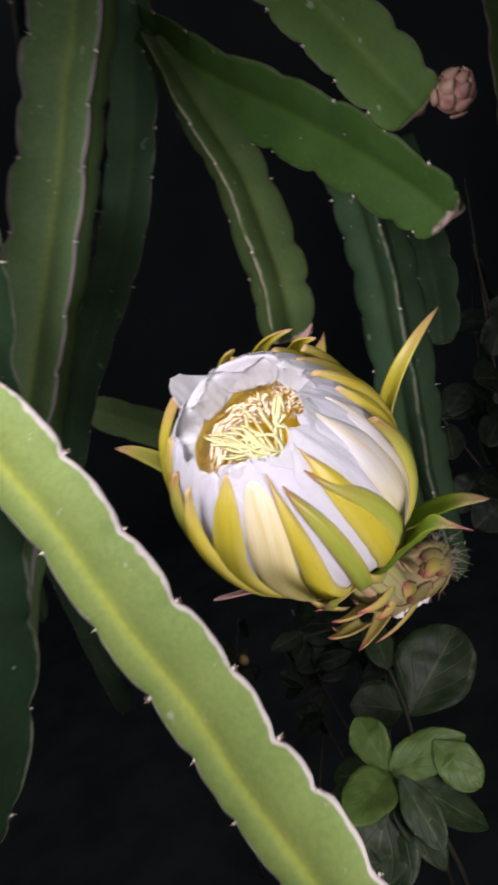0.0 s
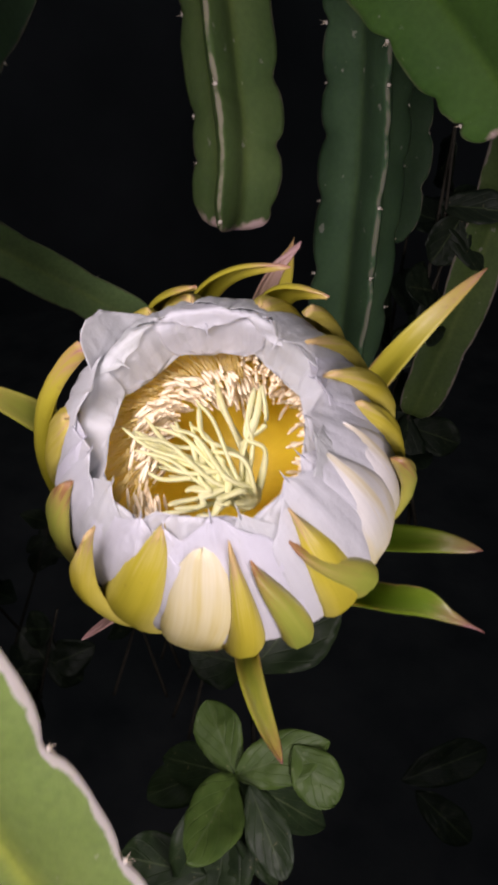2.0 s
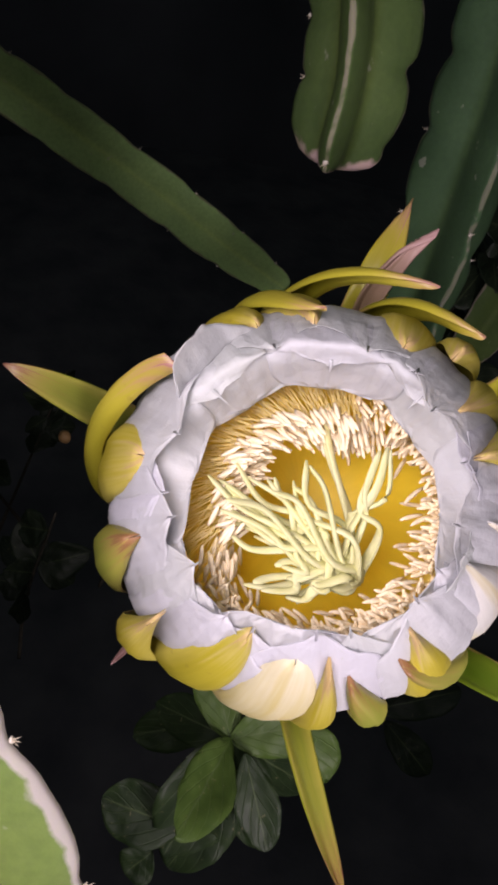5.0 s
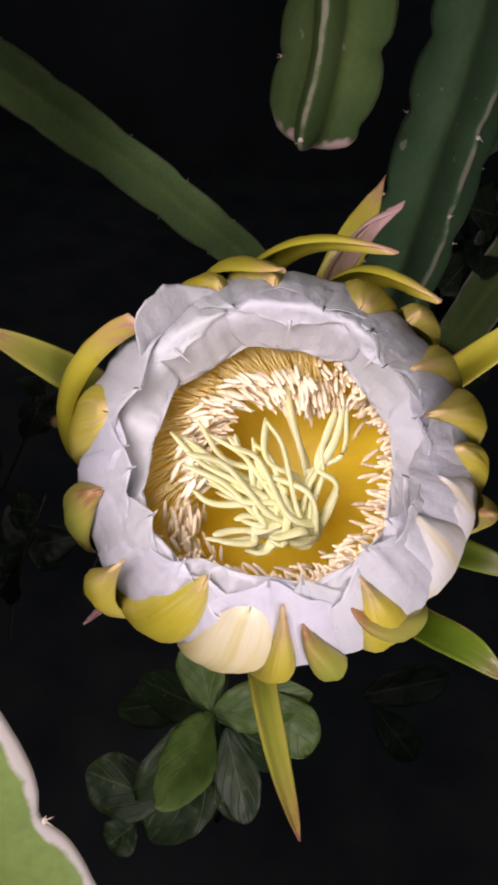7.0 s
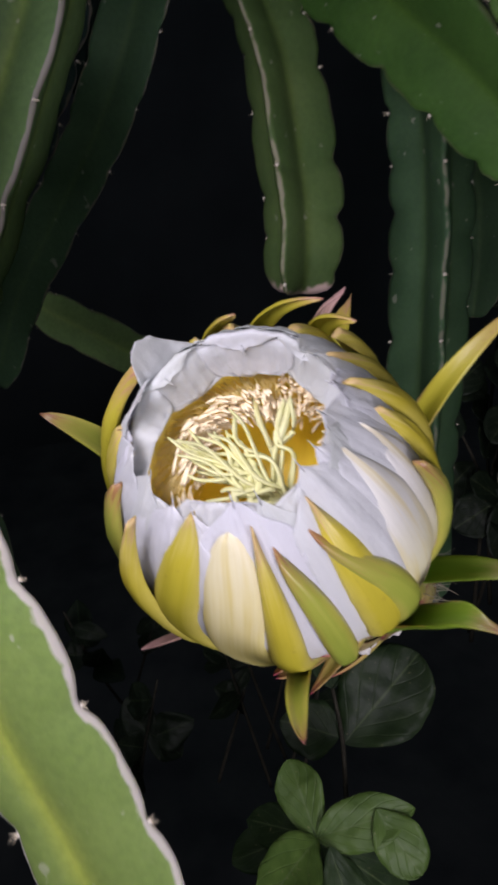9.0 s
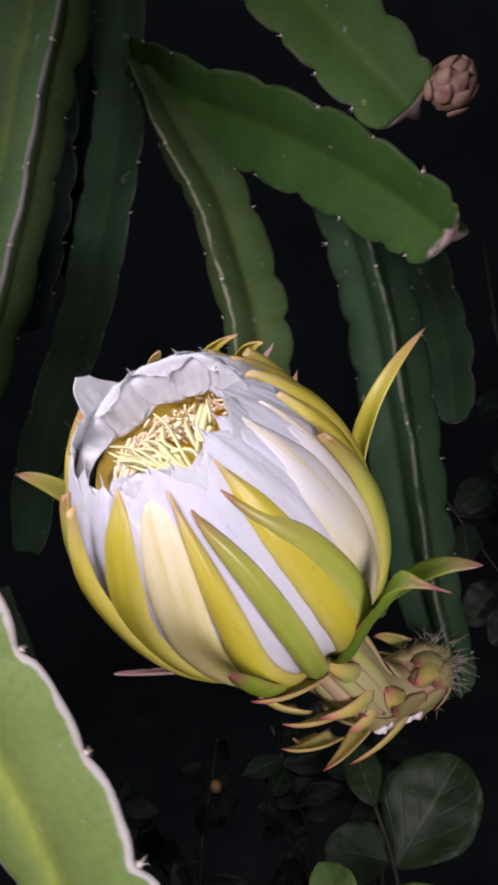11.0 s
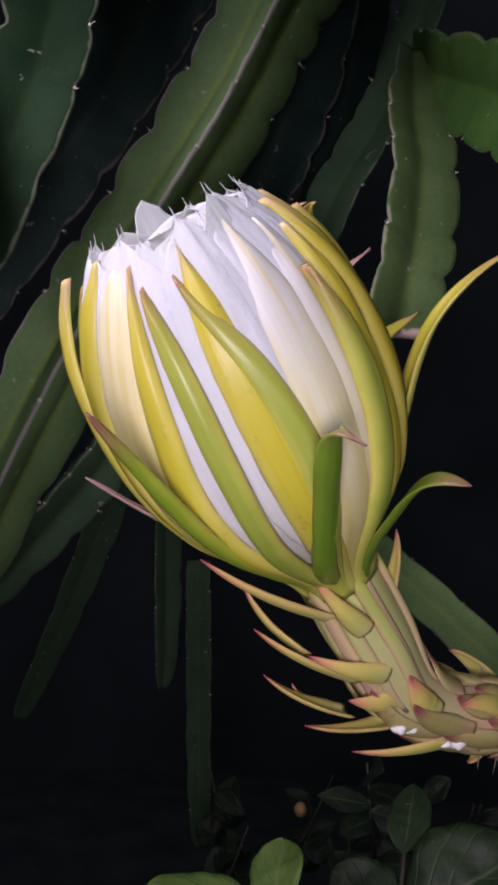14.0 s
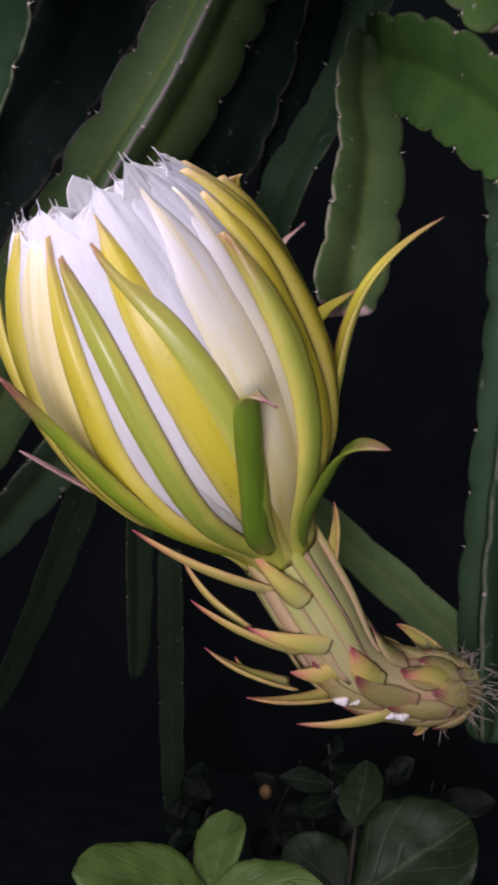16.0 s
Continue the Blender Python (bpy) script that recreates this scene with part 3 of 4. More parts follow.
def prof(s):
    xs, ys = zip(*PROFILE)
    q = s / LEN
    i = int(np.clip(np.searchsorted(xs, q) - 1, 1, len(xs) - 3))
    # cubic through four neighbours
    a, b, c, d = ys[i - 1:i + 3]
    h = (q - xs[i]) / (xs[i + 1] - xs[i])
    ma = (c - a) / (xs[i + 1] - xs[i - 1]) * (xs[i + 1] - xs[i])
    mb = (d - b) / (xs[i + 2] - xs[i]) * (xs[i + 1] - xs[i])
    return (2 * h ** 3 - 3 * h * h + 1) * b + (h ** 3 - 2 * h * h + h) * ma + (-2 * h ** 3 + 3 * h * h) * c + (h ** 3 - h * h) * mb


def on_flower(s, r, deg):
    w = math.radians(deg)
    return (r * math.cos(w), r * math.sin(w), s)


def petal(phi, reach, half, offset, seed, skew=0.0, tip=0.075, blunt=False, inner=False, upright=False, lobe=None):
    """One white petal that hugs the bud: reach, the height of its tip; half, its half width in degrees; offset from the bud's outline; tip, the share that narrows to the point; upright: the tip does not lean in; lobe, a tip (height, radius, angle) that stands free instead."""
    rows, cols = 64, 29
    if not lobe:
        # the rim dips towards the back of the flower
        reach -= 0.005 * max(0.0, math.cos(math.radians(phi - 110)))
    pts, uvs = [], []
    for i in range(rows):
        v = (i / (rows - 1)) ** 0.75
        s = 0.004 + (reach - 0.004) * v
        if lobe:
            wf = min(1, 0.35 + 1.3 * v) * math.sqrt(max(0.0, 1 - 0.9 * max(0, (v - 0.80) / 0.20) ** 3.6)) + 0.02
        else:
            x = min(1, max(0, (v - 1 + tip) / tip))
            wf = min(1, 0.5 + 1.2 * v) * (math.sqrt(1 - 0.99 * x ** 3) if blunt else (1 - x ** 1.15) * 0.99 + 0.01)
        line = []
        for j in range(cols):
            u = j / (cols - 1) * 2 - 1
            top = max(0.0, (v - 0.55) / 0.45)
            r0 = prof(s)
            turn = phi + skew * v
            if upright and s > 0.98 * LEN:
                r0 = max(r0, prof(0.98 * LEN) - 0.3 * (s - 0.98 * LEN))
            if lobe:
                # leans in with the rim, then bends back outwards
                if v > 0.78:
                    r0 = float(np.interp(v, (0.78, 0.86, 0.91, 1.0), (prof(s), 0.0335, 0.0322, lobe[1] + 0.002)))
                turn = phi + (lobe[2] - phi) * v
            g = u * wf
            # soft lengthwise pleats, and crumpled creases near the rim
            fold = 0.00045 * math.sin(g * 7 + seed) * v + 0.0006 * top * wavy(g * 2.4 + seed * 3.1, v * 5.0, seed * 0.7, 1.0, 2)
            fold += 0.00036 * top * wavy(g * 7.0 + seed, v * 9.0, seed * 1.9, 1.0, 3) + 0.00028 * top * wavy(g * 17.0 + seed, v * 21.0, seed * 2.3, 1.0, 2)
            fold += 0.00016 * math.sin(g * 21 + 5 * wavy(v * 2, seed, 0))
            r = r0 + offset + fold * (0.6 if lobe else 1.0) - 0.0009 * g * g * (0.3 + 0.7 * v)
            edge = 1.6 * wavy(v * 8, seed * 1.3 + (3 if u > 0 else 0), 0.5) * abs(u) ** 3 * min(1.0, 3 * (1 - v) + 0.15)
            ang = turn + half * g + edge
            if lobe:
                ang = turn + math.degrees(u * 0.0148 * wf / max(0.6 * r0 + 0.4 * 0.045, 0.012))
            rough = 0.0014 * wavy(g * 4 + seed * 2.3, seed, 0.3) * top ** 3 * (1 if blunt else 0.3)
            high = s + rough
            if lobe:
                # the end is cut aslant, with its point to one side
                high += v ** 5 * u * (0.0055 if u > 0 else 0.0100)
                r -= 0.002 * v ** 5 * max(0.0, u)
            if not lobe:
                # the end folds over at a crest and runs down into the cup as a crinkled lip, most of all at the back
                back = math.cos(math.radians(ang - 102))
                fold_in = min(1.0, max(0.0, 0.50 + 0.70 * back if blunt else 1.7 * back - 0.45 if inner else 0.0))
                crest, share, end = (0.965, 0.85, 0.0234) if blunt else (0.975, 0.90, 0.0262)
                if v < share:
                    hs = 0.004 + (crest * LEN - 0.004) * v / share
                    hr = prof(hs) + offset + fold
                else:
                    w = (v - share) / (1 - share)
                    hs = LEN * (crest + 0.012 * math.sin(math.pi * min(1.0, 1.6 * w)) - (0.080 if blunt else 0.025) * w ** 1.3) + 0.0015 * w * wavy(g * 3.0, seed, 1.0)
                    hr = prof(crest * LEN) + offset + fold * (1 - 0.7 * w)
                    hr += (end + 0.0008 * wavy(g * 3.0, seed * 1.7, 4.0) - hr) * w
                r += (hr - r) * fold_in
                high += (hs - high) * fold_in
            line.append(on_flower(high, r, ang))
            uvs.append((0.5 + 0.5 * g, v))
        pts.append(line)
    pts = np.array(pts)
    v, f, u = grid_shell(pts, 0.0004)
    pieces = [(list(v), f, uvs + uvs, 0)]
    if not lobe and not blunt:
        # a bristle at the very tip
        tip_end = pts[-1].mean(0)
        way = tip_end - pts[-6].mean(0)
        way /= np.linalg.norm(way)
        bv, bf, bu = tube_mesh([tip_end - way * 0.002, tip_end + way * 0.0010, tip_end + way * 0.0024 + np.array([0, 0, 0.0010])], [0.00040, 0.00020, 0.00005], 4)
        pieces.append((bv, bf, [(0.5, 1.0)] * len(bu), 0))
    v, f, u, idx = joined(pieces)
    return build("petal", v, f, WHITE, u, parent=FLOWER)


rng = random.Random(5)
for k in range(9):
    petal(-33 + 40 * k + rng.uniform(-4, 4), LEN * rng.uniform(1.02, 1.05), 24, 0.0002 * (k % 2), k + 1, rng.uniform(-4, 4), rng.uniform(0.06, 0.085))
for k in range(9):
    petal(-13 + 40 * k + rng.uniform(-6, 6), LEN * rng.uniform(1.0, 1.035), 24, -0.0009 + 0.0003 * (k % 2), 20 + k, rng.uniform(-5, 5), rng.uniform(0.07, 0.10), inner=True)
for k in range(8):
    petal(45 * k + 7 + rng.uniform(-6, 6), LEN * rng.uniform(1.0, 1.035), 29, -0.0018 + 0.0004 * (k % 2), 40 + k, rng.uniform(-5, 5), rng.uniform(0.05, 0.08), blunt=True)

petal(-7, LEN * 1.058, 23, -0.0006, 71, 2, 0.10, upright=True)
petal(66, LEN * 1.015, 18, -0.0004, 72, 2, 0.09, upright=True)
petal(28, LEN * 1.030, 22, -0.0005, 73, -2, 0.09, upright=True)


def lying_sepal(rows, half, mat, seed, lift=0.0012, thick=0.0016, full=0.5, point=0.82, flare=0.0, foot=0.8, label=""):
    """A sepal that lies along the bud. rows: its middle line from the base to the tip, as height (share of the flower's length) and angle, and its radius where it stands off; half: half width; flare: how far its tip stands off."""
    n, cols = 40, 11
    line = smooth_line(rows, n)
    pts, suv = [], []
    for i, row in enumerate(line):
        h, a = row[:2]
        v = i / (n - 1)
        s = h * LEN
        up = lift * min(1, 0.15 + v / 0.25) * (1 - 0.55 * v ** 3) + flare * max(0.0, (v - 0.25) / 0.75) ** 2
        r = row[2] if len(row) > 2 else prof(min(s, LEN * 1.06)) + up
        x = max(0.0, (v - full) / (1 - full))
        wf = (foot + (1 - foot) * math.sin(math.pi / 2 * v / full)) if v < full else (1 - x ** 2.3) ** point
        row = []
        for u in np.linspace(-1, 1, cols):
            w = half * max(wf, 0.025)
            bow = 0.0013 * (1 - u * u) - (0.0010 + 0.35 * lift) * u ** 4
            bow += 0.00030 * wavy(u * 1.6 + seed, v * 5, seed) + 0.00012 * math.sin(9 * u + seed)
            row.append(on_flower(s + 0.0006 * wavy(v * 5, seed, u), r + bow, a + math.degrees(u * w / max(r, 0.012))))
            suv.append((0.5 + 0.5 * u * (0.35 + 0.65 * wf), v))
        pts.append(row)
    v, f, u = grid_shell(np.array(pts), thick)
    inner = {GREEN: OLIVE, OLIVE: YELLOW}.get(mat, mat)
    sheet = 2 * (n - 1) * (cols - 1)
    return build("sepal", v, f, [mat, inner], list(suv) * 2, [k % 2 if k < sheet else 0 for k in range(len(f))], FLOWER, label)


def sepal(phi, tip, width, mat, seed, hook=0.0, lean=2.2, cup=0.42, thick=0.0016, lift=0.0012, point=0.6, label="", full=0.35, ease=1.0, bend=1.0, foot=0.52, inside=None):
    """One outer sepal: from the base at angle phi to tip = (height, radius, angle). lean: how late it leaves the bud; hook: how far it arches above a straight rise."""
    rows, cols = 36, 9
    s1, r1, p1 = tip
    pts, suv = [], []
    for i in range(rows):
        v = i / (rows - 1)
        s = -0.007 + (s1 + 0.007) * (1 - (1 - v) ** ease) + hook * math.sin(math.pi * v) * v
        out = r1 - prof(s1)
        r = prof(min(s, LEN * 1.1)) + lift * min(1, 0.1 + v / 0.22) + out * v ** lean
        wf = (foot + (1 - foot) * math.sin(math.pi * min(1, v / (2 * full)))) if v < full else (1 - ((v - full) / (1 - full)) ** (1 / point * 1.5)) ** point
        a = phi + ((p1 - phi + 180) % 360 - 180) * v ** bend
        line = []
        for j in range(cols):
            u = j / (cols - 1) * 2 - 1
            half = width * max(wf, 0.03)
            ang = a + math.degrees(u * half / max(r, 0.010))
            lift_u = 0.0004 * wavy(u + seed, v * 4, seed) - cup * half * u * u
            if abs(u) > 0.99:
                lift_u -= 0.0003
            line.append(on_flower(s, r + lift_u, ang))
            suv.append((0.5 + 0.5 * u * (0.35 + 0.65 * wf), v))
        pts.append(line)
    v, f, u = grid_shell(np.array(pts), thick)
    u = list(suv) * 2
    # the side towards the petals is yellower than the outside
    inner = inside or {GREEN: OLIVE, OLIVE: YELLOW}.get(mat, mat)
    sheet = 2 * (rows - 1) * (cols - 1)
    return build("sepal", v, f, [mat, inner], u, [k % 2 if k < sheet else 0 for k in range(len(f))], FLOWER, label)


def tip_at(x, y, z):
    """Height, radius and angle on the flower of a place in the garden."""
    p = FRAME.inverted() @ Vector((x, y, z))
    return (p.z, math.hypot(p.x, p.y), math.degrees(math.atan2(p.y, p.x)))


LOBE = tip_at(-0.0446, -0.0146, 0.0682)
tagged(petal(LOBE[2] + 12, LOBE[0] + 0.002, 20, 0.0010, 60, lobe=(LOBE[0], LOBE[1], LOBE[2] + 9)), "white petal with a rounded lobe bent outwards")

# lying along the bud, one after the other round it
for k, (rows, half, mat, lift, kw) in enumerate([
        (((-0.03, -88), (0.25, -92), (0.6, -94), (0.85, -86), (1.0, -81)), 0.0098, CREAM, 0.0010, dict(thick=0.0010, full=0.62, point=0.6)),
        (((-0.03, -104), (0.3, -112), (0.65, -116), (0.88, -108), (1.02, -100)), 0.0085, YELLOW, 0.0012, {}),
        (((-0.03, -110), (0.3, -120), (0.6, -124), (0.82, -127), (1.0, -127)), 0.0078, YELLOW, 0.0030, dict(flare=0.0060, point=1.4, full=0.42)),
        (((-0.03, -70), (0.25, -77), (0.5, -78), (0.75, -73), (1.0, -69)), 0.0060, YELLOW, 0.0022, dict(point=1.0, thick=0.0012)),
        (((-0.03, -56), (0.2, -61), (0.55, -58), (0.8, -58), (0.96, -63)), 0.0047, OLIVE, 0.0030, dict(label="olive green sepal with a brown tip lying on the white petals")),
        (((-0.03, -34), (0.3, -38), (0.6, -39), (0.85, -39), (1.0, -38)), 0.0075, YELLOW, 0.0012, dict(point=1.2, thick=0.0011)),
        (((-0.03, -44), (0.22, -38), (0.45, -29), (0.75, -33), (0.96, -46)), 0.0056, OLIVE, 0.0028, {}),
        (((-0.03, -18), (0.3, -17), (0.6, -14), (0.8, -12), (1.0, -7)), 0.0108, PALE, 0.0004, dict(thick=0.0007, full=0.55, point=1.1)),
        (((-0.03, -8), (0.3, -4), (0.6, 0), (0.8, 3), (0.97, 9)), 0.0100, PALE, 0.0002, dict(thick=0.0007, full=0.55, point=1.1)),
        (((-0.03, -10), (0.2, -6), (0.43, 2), (0.65, 5), (0.86, 3)), 0.0062, OLIVE, 0.0032, dict(flare=0.004)),
        (((-0.03, 12), (0.3, 13), (0.6, 13), (0.78, 17), (0.93, 20)), 0.0055, YELLOW, 0.0018, {}),
        (((-0.03, 30), (0.3, 33), (0.6, 32), (0.80, 31), (0.98, 31)), 0.0085, YELLOW, 0.0026, dict(point=1.1)),
        (((-0.03, 40), (0.3, 42), (0.6, 44), (0.78, 47), (0.985, 48)), 0.0075, YELLOW, 0.0014, dict(point=1.1)),
        (((-0.03, 56), (0.3, 58), (0.6, 60), (0.78, 61), (0.91, 62)), 0.0070, YELLOW, 0.0028, dict(flare=0.003)),
        (((-0.03, 70), (0.3, 74), (0.6, 76), (0.78, 77), (0.95, 76)), 0.0090, YELLOW, 0.0014, dict(point=0.6)),
        (((-0.03, 96), (0.3, 100), (0.6, 108), (0.80, 112), (0.94, 106)), 0.0085, YELLOW, 0.0014, {}),
        (((-0.03, 128), (0.3, 132), (0.6, 134), (0.80, 130), (0.92, 124)), 0.0080, YELLOW, 0.0012, {}),
        (((-0.03, 176), (0.3, 182), (0.6, 184), (0.80, 184), (0.955, 182)), 0.0100, YELLOW, 0.0014, dict(point=0.5, full=0.6)),
        (((-0.03, -142), (0.3, -146), (0.6, -147), (0.8, -149), (0.95, -152)), 0.0082, OLIVE, 0.0026, dict(flare=0.001))]):
    lying_sepal(rows, half, mat, k + 1, lift, **kw)
# swept sideways round the back
sepal(96, tip_at(0.002, -0.030, 0.065), 0.0052, HORN, 41, lift=0.004, ease=1.9, bend=1.8)
sepal(124, tip_at(-0.002, -0.018, 0.068), 0.0050, HORN, 42, lift=0.005, ease=1.9, bend=1.8)
sepal(138, (0.140, 0.0345, 103), 0.0046, HORN, 43, lift=0.0028, ease=1.7, bend=1.6)
lying_sepal(((-0.03, 198), (0.3, 196), (0.6, 188), (0.82, 172), (0.95, 152)), 0.0034, HORN, 44, 0.0062, flare=0.003)
# standing off the bud
sepal(-88, tip_at(-0.046, -0.094, -0.008), 0.0040, GREEN, 31, cup=0.6, lean=3.0, lift=0.003, label="green sepal with a brown tip standing off the bud")
lying_sepal(((0.06, -48, 0.0200), (0.168, -44, 0.0340), (0.29, -37, 0.0425), (0.406, -31, 0.0505), (0.52, -27.5, 0.0600), (0.60, -25.5, 0.0670), (0.627, -25, 0.0735), (0.612, -24, 0.0825)),
            0.0047, STRAP, 32, thick=0.0018, full=0.56, point=1.6, foot=0.95, label="green sepal hooked over at its brown tip")
sepal(-4, tip_at(0.055, -0.053, -0.022), 0.0052, STRAP, 33, inside=STRAP, cup=0.4, hook=0.026, lean=2.0, lift=0.003, label="green sepal arching outwards to a purple tip")
sepal(46, tip_at(0.071, -0.018, 0.057), 0.0050, OLIVE, 34, inside=HORN, cup=0.6, lean=3.0, ease=1.7, lift=0.003, label="long yellow sepal curving away to a pink tip")
lying_sepal(((0.0, 84, 0.018), (0.30, 89, 0.042), (0.55, 90, 0.055), (0.64, 86, 0.066), (0.667, 81, 0.0750)), 0.0031, PINKISH, 35, full=0.50, point=1.2, label="purplish withered sepal")
lying_sepal(((0.0, 98, 0.017), (0.20, 95, 0.036), (0.34, 92, 0.055), (0.40, 89, 0.076), (0.38, 87, 0.0985)), 0.0058, HORN, 36, full=0.66, point=1.0)
sepal(170, tip_at(-0.080, 0.019, 0.038), 0.0056, GREEN, 37, lean=3.0, ease=1.5, lift=0.002, label="yellow sepal bent outwards to a pink tip")
sepal(-134, tip_at(-0.067, -0.022, -0.029), 0.0021, PINKISH, 38, lean=2.6, label="small purple-tipped sepal")

# golden inside of the cup
cup_v, cup_f, cup_u = [], [], []
CN, CS = 26, 72


def cup_radius(q):
    """Radius of the cup's wall at the height q, as a share of the flower's length."""
    x = min(1, max(0, (q - 0.60) / 0.17))
    return 0.0272 * (0.05 + 0.95 * math.sqrt(1 - (1 - x) ** 2)) + 0.0030 * (max(0, q - 0.77) / 0.09) ** 1.5


for i in range(CN):
    q = i / (CN - 1)
    for j in range(CS):
        a = 360 * j / CS
        h = 0.60 + 0.275 * q
        cup_v.append(on_flower(LEN * h, cup_radius(h) * (1 + 0.012 * math.sin(14 * math.radians(a) + 2 * q) + 0.008 * math.sin(31 * math.radians(a))), a))
        cup_u.append((j / CS * 3, q))
for i in range(CN - 1):
    for j in range(CS):
        k = (j + 1) % CS
        cup_f.append((i * CS + j, i * CS + k, (i + 1) * CS + k, (i + 1) * CS + j))
cup_f.append(tuple(range(CS))[::-1])
build("corolla_lining", cup_v, cup_f, GOLD, cup_u, parent=FLOWER, label="golden inner wall of the flower cup")


def stamen_mesh(seed, filament, bend):
    """A thread with an anther at its end: it grows along +x and bends towards +z."""
    rng = random.Random(seed)
    line = []
    for i in range(7):
        q = i / 6
        line.append((filament * q, 0.0003 * math.sin(3 * q + seed), bend * q * q))
    line = np.array(line)
    v1, f1, u1 = tube_mesh(line, [0.00008] * 7, 4)
    d = line[-1] - line[-2]
    d /= np.linalg.norm(d)
    ln = rng.uniform(0.0046, 0.0062)
    head = np.array([line[-1] + d * ln * k / 5 + np.array([0, 0.00008 * math.sin(k + seed), 0]) for k in range(6)])
    v2, f2, u2 = tube_mesh(head, [0.00028, 0.00044, 0.00052, 0.00052, 0.00044, 0.0002], 5)
    return joined([(v1, f1, u1, 0), (v2, f2, u2, 1)])


STAMENS = []
for k in range(11):
    v, f, u, idx = stamen_mesh(k, 0.0022 + 0.0017 * k, 0.0008 + 0.0006 * (k % 3))
    me = bpy.data.meshes.new("stamen")
    me.from_pydata([tuple(p) for p in v], [], f)
    me.materials.append(FILAMENT)
    me.materials.append(ANTHER)
    me.polygons.foreach_set("material_index", idx)
    me.polygons.foreach_set("use_smooth", [True] * len(idx))
    STAMENS.append(me)


def stamen_place(rng):
    """Where a stamen grows from the wall and how it points: close under the rim, more of them at the back and the side of the bent lobe."""
    while True:
        a = rng.uniform(0, 360)
        dense = 0.5 + 0.5 * math.cos(math.radians(a - 160))
        if rng.random() < 0.85 - 0.35 * dense:
            break
    q = rng.uniform(0.850, 0.870) if dense > 0.66 and rng.random() < 0.9 else rng.uniform(0.77, 0.865) if rng.random() < 0.2 + 0.5 * dense else rng.uniform(0.825, 0.865)
    sweep = 20 if dense > 0.66 else 32 if dense > 0.5 else 24 + 34 * max(0.0, math.cos(math.radians(a + 80)))
    q -= 0.035 * max(0.0, math.cos(math.radians(a - 130)))
    return dense, Matrix.Translation(on_flower(LEN * q, cup_radius(q) - 0.0002, a)) @ pose(0, 0, 0, 0, 0, a + 180 + sweep + rng.uniform(-9, 9)) @ pose(0, 0, 0, rng.uniform(-25, 25), rng.uniform(-32, 6), 0)


rng = random.Random(11)
for k in range(290):
    dense, m = stamen_place(rng)
    ob = new("stamen", rng.choice(STAMENS[6:8] if dense > 0.66 else STAMENS[2:5] if dense > 0.5 else STAMENS[:3]))
    ob.parent = FLOWER
    ob.matrix_basis = m
more = []
for k in range(560):
    dense, m = stamen_place(rng)
    v, f, u, idx = stamen_mesh(k % 13, 0.0112 + 0.0035 * rng.random() if dense > 0.66 else 0.0015 + 0.006 * rng.random() * dense, 0.0008 + 0.0015 * rng.random())
    v = [tuple(m @ Vector(p)) for p in v]
    cut = sum(1 for i in idx if i == 0)
    more.append((v, f[:cut], u, 0))
    more.append(([], [tuple(i - len(v) for i in q) for q in f[cut:]], [], 1))
# threads whose anthers lie hidden below the others
for k in range(260):
    dense, m = stamen_place(rng)
    if dense > 0.6:
        q = np.linspace(0, 1, 7)
        ln = rng.uniform(0.009, 0.013)
        line = np.stack([ln * q, 0.0006 * np.sin(3 * q + k), 0.0012 * q * q + 0.0006], 1)
        v, f, u = tube_mesh(line, [0.00008] * 7, 4)
        more.append(([tuple(m @ Vector(p)) for p in v], f, u, 0))
v, f, u, idx = joined(more)
tagged(build("stamen_fringe", v, f, [FILAMENT, ANTHER], u, idx, FLOWER), "fringe of cream anthers on fine yellow threads", kind="stuff")

# style and the fan of stigma lobes
HEAD = Vector((-0.0309, -0.0520, 0.0312))
to_local = FRAME.inverted()


def local(p):
    return np.array(to_local @ Vector(p))


hd = local(HEAD)
v, f, u = tube_mesh(smooth_line([(0, 0, LEN * 0.12), (0.002, -0.006, LEN * 0.4), hd * 0.7 + np.array((0, 0, LEN * 0.17)), hd], 14), [0.0026] * 12 + [0.003, 0.0034], 8)
build("style", v, f, STIGMA, u, parent=FLOWER, label="pale yellow-green style")
TIPS = [(-0.0218, -0.0415, 0.0543), (-0.0230, -0.0400, 0.0530), (-0.0224, -0.0207, 0.0481), (-0.0245, -0.0225, 0.0495), (-0.0210, -0.0398, 0.0530), (-0.0245, -0.0418, 0.0493), (-0.0357, -0.0347, 0.0488), (-0.0577, -0.0420, 0.0534), (-0.0417, -0.0432, 0.0585)]
LOW = [(-0.0501, -0.0324, 0.0425), (-0.0484, -0.0367, 0.0398), (-0.0486, -0.0313, 0.0443), (-0.0481, -0.0414, 0.0360), (-0.0475, -0.0474, 0.0312), (-0.0435, -0.0497, 0.0316), (-0.0428, -0.0394, 0.0408), (-0.0395, -0.0436, 0.0391), (-0.0426, -0.0346, 0.0449)]
rng = random.Random(3)
